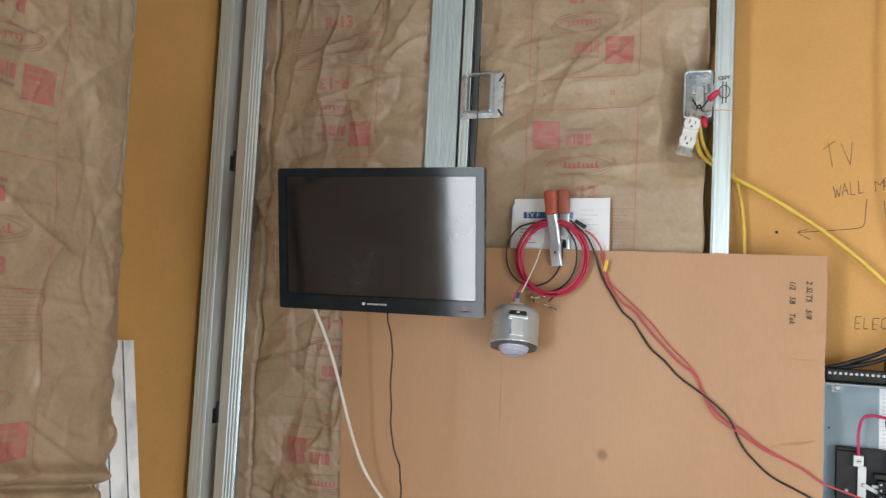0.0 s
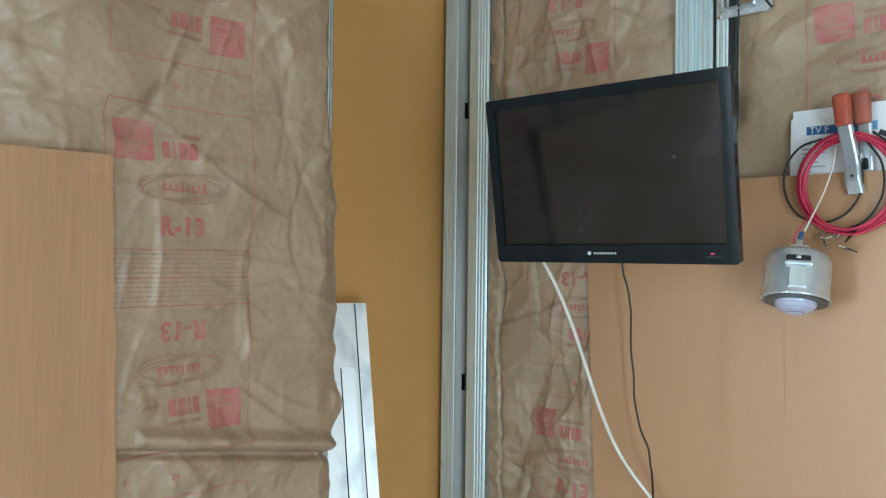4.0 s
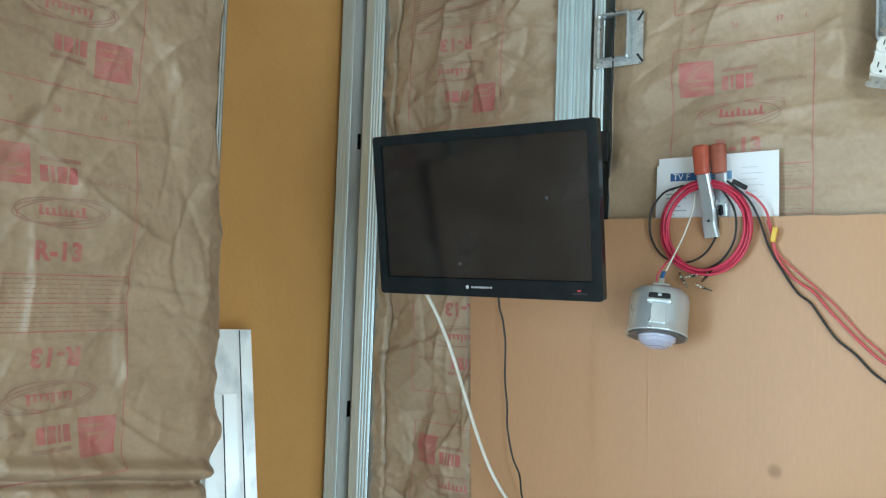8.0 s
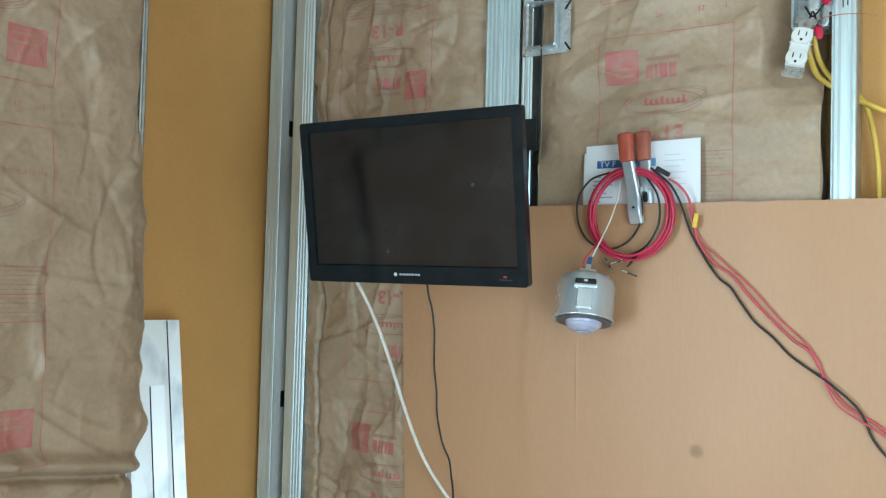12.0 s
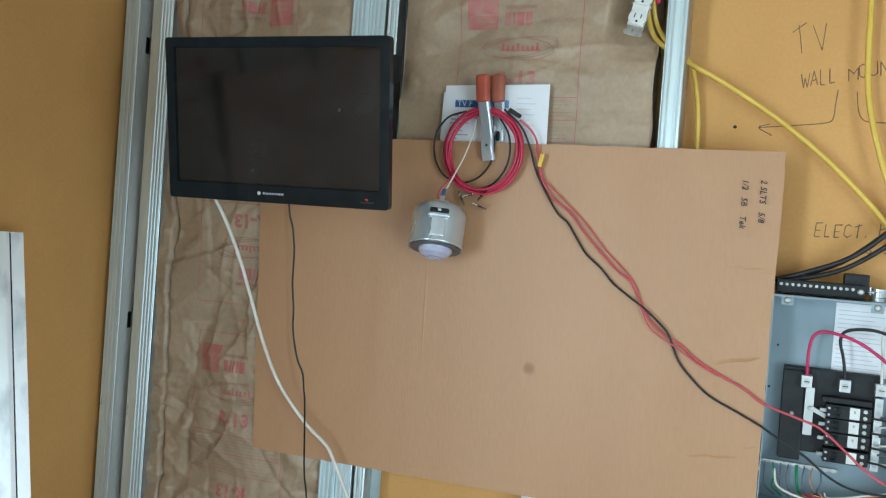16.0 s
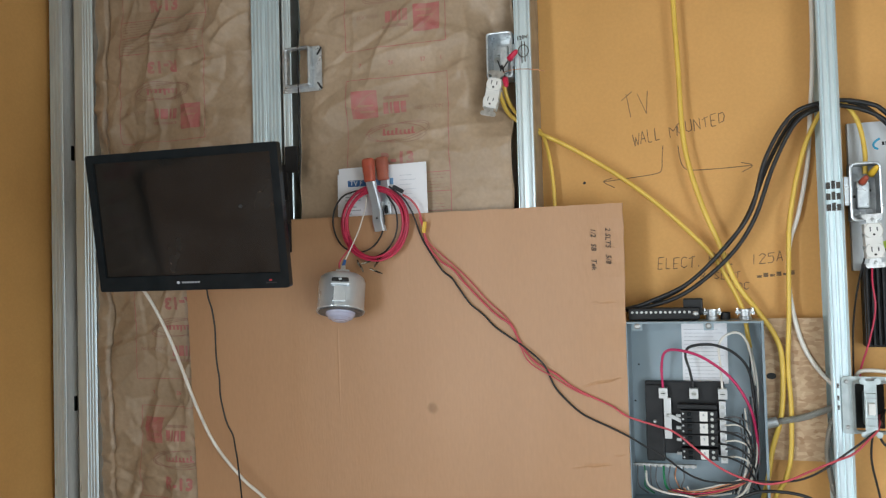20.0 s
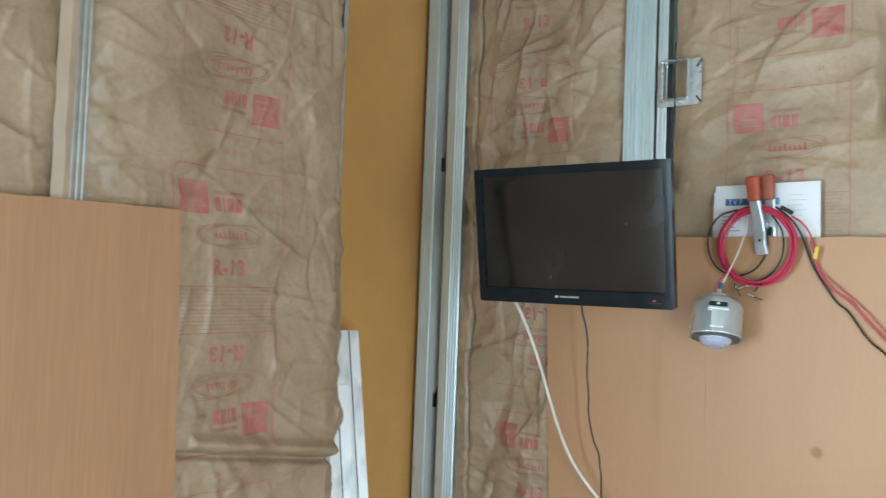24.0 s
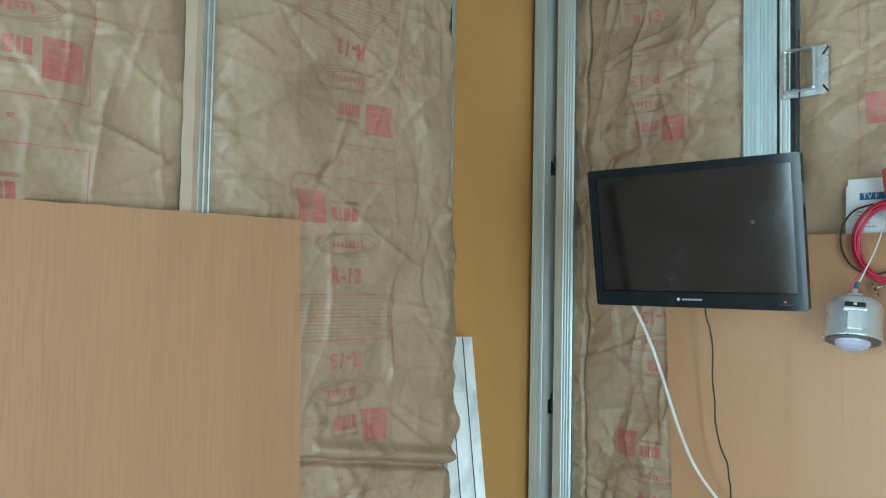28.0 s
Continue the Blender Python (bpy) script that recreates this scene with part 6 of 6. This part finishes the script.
for x, lab in ((0.728, "grey"), (0.7385, "grey")):
    cable("cable", [(x - 0.004, 1.87, 1.2), (x, 1.868, 0.95), (x - 0.002, 1.868, 0.83), (x - 0.006, 1.87, 0.7), (x - 0.004, 1.87, 0.3)], 0.0034, GREY_WIRE, "grey cable running down the bay below the cardboard")

# ---- low outlet below the cardboard ----
low = thing("wall_outlet", "white square outlet plate with a black plug in it", "outlet")
part("plate", bx(0.355, 0.450, 1.858, 1.866, 0.745, 0.862, 0.003), WHITE, low)
part("back_box", bx(0.362, 0.443, 1.866, 1.891, 0.752, 0.855), ZINC, low)
plug = part("plug", lathe([(0.0165, 0), (0.0165, 0.009), (0.0135, 0.013), (0.0125, 0.030), (0.0085, 0.036), (0.0060, 0.050)], 20, None, pose(0.396, 1.857, 0.806, 118, 0, -24)), BLACK, low, "round black moulded plug", smooth=True)
cable("plug_cord", [(0.379, 1.822, 0.784), (0.375, 1.815, 0.772), (0.372, 1.818, 0.745), (0.372, 1.84, 0.6)], 0.0040, BLACK_WIRE, "black cord from the plugged-in plug")
cable("plug_cord", [(0.452, 1.85, 0.88), (0.458, 1.845, 0.82), (0.472, 1.845, 0.775), (0.48, 1.85, 0.72), (0.48, 1.86, 0.5)], 0.0030, BLACK_WIRE, "dark cord beside the outlet plate")
for dx in (-0.004, -0.009):
    cable("plug_cord", [(0.450 + dx, 1.872, 0.88), (0.455 + dx, 1.868, 0.82), (0.464 + dx, 1.868, 0.775), (0.470 + dx, 1.87, 0.72), (0.470 + dx, 1.875, 0.5)], 0.0022, BLACK_WIRE, "dark cord beside the outlet plate")

# ---- right of the last stud ----
upper = thing("outlet_box", "open galvanised outlet box beside the marked stud", "outlet box", None, "outlet boxes")
# darker zinc than the lip puts the shade inside the box
open_box(upper, 1.253, 1.306, 1.796, 1.845, 1.495, 1.607, DARK_ZINC)
part("lip", ring_frame((1.2505, 1.3085, 1.4925, 1.6095), (1.2550, 1.3040, 1.4970, 1.6050), 1.7930, 1.7962, 0.011, 0.008, 0.0008), ZINC, upper, "bright rounded box lip")
for x, z, r in ((1.266, 1.513, 0.0085), (1.292, 1.513, 0.0085), (1.266, 1.545, 0.0030), (1.294, 1.556, 0.0030), (1.266, 1.583, 0.0085)):
    part("knockout", lathe([(r, 0), (r, 0.0008), (r * 0.8, 0.0014)], 16, None, Matrix.Translation((x, 1.8433, z)) @ Matrix.Rotation(radians(90), 4, "X")), DARK_ZINC if r > 0.005 else DARK, upper)
part("bracket", bx(1.2415, 1.2500, 1.7985, 1.7998, 1.525, 1.582, 0.0004), ZINC, upper)
part("inner_bracket", bx(1.268, 1.292, 1.828, 1.843, 1.520, 1.575, 0.003), ZINC, upper)
receptacle("white duplex receptacle hanging below its box", pose(1.287, 1.782, 1.453, 0, -2, 0))
wire_nut("yellow twist-on wire connector in the box", (1.292, 1.815, 1.585), (1.302, 1.795, 1.600), YELLOW)
wire_nut("orange twist-on wire connector in the box", (1.276, 1.815, 1.570), (1.282, 1.795, 1.580), ORANGE)
sheet = thing("box_sheet", "glossy white carton panel with printed pictures", "carton")
part("sheet", bx(1.262, 1.56, 1.872, 1.890, 1.395, 1.699), CARTON, sheet)
part("emblem_arc", stroke([(1.322, 1.872, 1.664), (1.312, 1.872, 1.657), (1.310, 1.872, 1.648), (1.318, 1.872, 1.642)], 0.0022), CYAN, sheet)
for k in range(9):
    part("emblem_bar", bx(1.325 + k * 0.0066, 1.3298 + k * 0.0066, 1.8712, 1.872, 1.650, 1.657), BLACK, sheet)
part("picture", bx(1.36, 1.56, 1.8712, 1.872, 1.575, 1.638), PHOTO, sheet, "small dark printed picture")
part("lime_stripe", bx(1.32, 1.50, 1.8708, 1.8718, 1.436, 1.452, m=Matrix.Translation((1.32, 0, 1.44)) @ Matrix.Rotation(radians(-22), 4, "Y") @ Matrix.Translation((-1.32, 0, -1.44))), LIME, sheet, "lime green printed stripe")
ctrl = thing("charge_controller", "black solar charge controller with green terminals", "charge controller")
part("heat_sink", bx(1.277, 1.50, 1.852, 1.890, 1.240, 1.408, 0.003), BLACK, ctrl)
for k in range(4):
    part("fin", bx(1.279 + k * 0.010, 1.283 + k * 0.010, 1.838, 1.853, 1.244, 1.404, 0.001), BLACK, ctrl)
part("face", bx(1.322, 1.50, 1.836, 1.853, 1.256, 1.392, 0.002), PALE_GREEN, ctrl, "pale printed control face")
part("terminal_block", bx(1.322, 1.50, 1.834, 1.853, 1.393, 1.406, 0.001), GREEN_PLASTIC, ctrl, "green screw terminal row")
part("terminal_block", bx(1.322, 1.50, 1.834, 1.853, 1.242, 1.255, 0.001), GREEN_PLASTIC, ctrl, "green screw terminal row")
part("display", bx(1.332, 1.40, 1.835, 1.8365, 1.345, 1.366), LCD, ctrl, "small grey display")
for k in range(4):
    part("button", bx(1.336 + k * 0.022, 1.349 + k * 0.022, 1.834, 1.8365, 1.305, 1.318, 0.001), CYAN, ctrl, "blue button")
    part("terminal_screw", lathe([(0.0032, 0), (0.0032, 0.001)], 10, None, Matrix.Translation((1.335 + k * 0.012, 1.834, 1.2485)) @ Matrix.Rotation(radians(90), 4, "X")), STEEL_DULL_SHADED, ctrl)
for k in range(4):
    part("text_bar", bx(1.332, 1.352 + 0.01 * k, 1.8352, 1.8362, 1.278 - k * 0.006, 1.2805 - k * 0.006), PALE_INK, ctrl)
cable("wire", [(1.283, 1.79, 1.41), (1.286, 1.81, 1.37), (1.29, 1.815, 1.32), (1.279, 1.82, 1.26), (1.262, 1.83, 1.20), (1.258, 1.85, 1.15)], 0.0019, RED_WIRE, "red wire from the hanging receptacle", "wire")
cable("wire", [(1.272, 1.80, 1.42), (1.262, 1.83, 1.36), (1.254, 1.85, 1.28), (1.252, 1.86, 1.16)], 0.0017, BLACK_WIRE, "black wire behind the stud", "wire")
cable("wire", [(1.305, 1.80, 1.44), (1.318, 1.82, 1.43), (1.326, 1.83, 1.415)], 0.0019, BLACK_WIRE, "black wire to the controller", "wire")
for x, m in ((1.345, PALE_RED), (1.385, BLACK_WIRE)):
    cable("wire", [(x, 1.84, 1.243), (x + 0.002, 1.84, 1.20), (x - 0.008, 1.84, 1.14), (x - 0.02, 1.85, 1.10)], 0.0024, m, "wire dropping from the controller", "wire")

ring2 = thing("switch_box", "square switch ring on the stud, handwritten 12VDC", "switch box")
part("plate", ring_frame((1.220, 1.3235, 1.076, 1.188), (1.241, 1.3005, 1.083, 1.176), 1.7945, 1.7968, 0.006, 0.004, 0.0002), SWITCH_ZINC, ring2)
part("raised_rim", ring_frame((1.2375, 1.3045, 1.0785, 1.1805), (1.242, 1.2995, 1.0835, 1.1755), 1.7815, 1.7955, 0.007, 0.005, 0.002), SWITCH_ZINC, ring2, "rounded raised rim")
# dark sheet stands for the shade behind the switch
part("shade_sheet", bx(1.240, 1.302, 1.836, 1.840, 1.080, 1.180), DARK, ring2)
part("switch_strap", bx(1.2575, 1.2795, 1.7795, 1.7815, 1.076, 1.182, 0.0008), SWITCH_ZINC, ring2, "plated switch strap")
sw = part("switch_body", bx(1.2585, 1.2785, 1.7765, 1.812, 1.094, 1.158, 0.002), SWITCH_ZINC, ring2)
part("frame_line", bx(1.2590, 1.2780, 1.7758, 1.7768, 1.1085, 1.1100), DARK_ZINC, sw)
part("frame_line", bx(1.2590, 1.2780, 1.7758, 1.7768, 1.1480, 1.1495), DARK_ZINC, sw)
part("toggle", bx(1.2625, 1.2745, 1.766, 1.7775, 1.117, 1.140, 0.002), WHITE, sw, "pale toggle lever")
for x in (1.2555, 1.2815):
    for z in (1.0775, 1.1805):
        part("strap_ear", lathe([(0.0062, 0), (0.0062, 0.0014), (0.003, 0.0015)], 14, None, Matrix.Translation((x, 1.7800, z)) @ Matrix.Rotation(radians(90), 4, "X")), SWITCH_ZINC, ring2)
for z in (1.0885, 1.1780):
    screw_head((1.2290, 1.7945, z), 0.0042, ring2)
writing("handwriting", "12VDC", 0.0185, (1.3205, 1.7940, 1.101), MARKER, ring2, "handwritten voltage note", turn=-88)
cable("cable", [(1.42, 1.83, 1.165), (1.37, 1.81, 1.182), (1.31, 1.80, 1.196), (1.262, 1.82, 1.196), (1.256, 1.84, 1.178), (1.28, 1.85, 1.165)], 0.0040, WHITE_WIRE, "white cable looping over the switch box", group="white cables")
cable("wire", [(1.30, 1.82, 1.12), (1.282, 1.795, 1.085), (1.30, 1.80, 1.05), (1.36, 1.82, 1.035), (1.45, 1.83, 1.03)], 0.0026, BLACK_WIRE, "black wire out of the switch box", "wire")
cable("wire", [(1.312, 1.83, 1.09), (1.318, 1.82, 1.05), (1.345, 1.83, 1.035), (1.40, 1.84, 1.04)], 0.0024, PALE_RED, "faded red wire beside the switch box", "wire")
cable("wire", [(1.275, 1.81, 1.08), (1.272, 1.82, 1.02), (1.285, 1.83, 0.95), (1.30, 1.84, 0.86), (1.31, 1.85, 0.6)], 0.0022, BLACK_WIRE, "black wire hanging below the switch box", "wire")
cable("armoured_conduit", [(1.327, 1.83, 1.125), (1.36, 1.835, 1.128), (1.42, 1.84, 1.14)], 0.0058, STEEL_DULL_SHADED, "grey flexible armoured cable leaving the switch box", "cable", ridges=1)

# ---- bright sheet metal offcuts leaning in the corner bay ----
def lean(y, z, proud=0.0):
    """A point of the leaning strips' plane: y along the wall at the top, z up."""
    return Vector((-0.670 + 0.215 * (1.298 - z) - 0.5 * (1.486 - y) + proud, y - 0.078 * (1.298 - z), z))


def leaning_strip(label, top, cuts, proud):
    """Sheet metal folded lengthwise: cuts are the y of its edges and bends, counted out from the corner."""
    root = thing("metal_strip", label, "sheet metal", None, "metal offcuts")
    for i, (ya, yb) in enumerate(zip(cuts, cuts[1:])):
        own = bmesh.new()
        n = 30
        rows = []
        for j in range(n + 1):
            z = top * j / n + (0.0015 * noise.noise(Vector((ya * 40, 3, 1))) if j == n else 0)
            dent = 0.0012 * noise.noise(Vector((ya * 30, z * 9, 2)))
            a, b = lean(ya - (0.0014 if i else 0), z, proud + dent), lean(yb, z, proud + dent + (0.003 if i % 2 else -0.001))
            rows.append([own.verts.new(v) for v in (a, b, b - Vector((0.0012, 0, 0)), a - Vector((0.0012, 0, 0)))])
        for r, s in zip(rows, rows[1:]):
            for k in range(4):
                own.faces.new((r[k], r[(k + 1) % 4], s[(k + 1) % 4], s[k]))
        own.faces.new(rows[0])
        own.faces.new(rows[-1][::-1])
        bmesh.ops.recalc_face_normals(own, faces=own.faces)
        part("face", own, BRIGHT, root)
        if i:
            part("seam", rod(lean(ya - 0.0004, 0.004, proud + 0.0005), lean(ya - 0.0004, top - 0.002, proud + 0.0005), 0.0014, 6), DARK, root, "dark seam between the folds")
    return root


leaning_strip("bright bare folded sheet metal strip leaning in the corner", 1.298, (1.490, 1.467, 1.345), 0.0)
leaning_strip("bright bare sheet metal strip leaning in front of another", 1.163, (1.4545, 1.428, 1.330), 0.006)
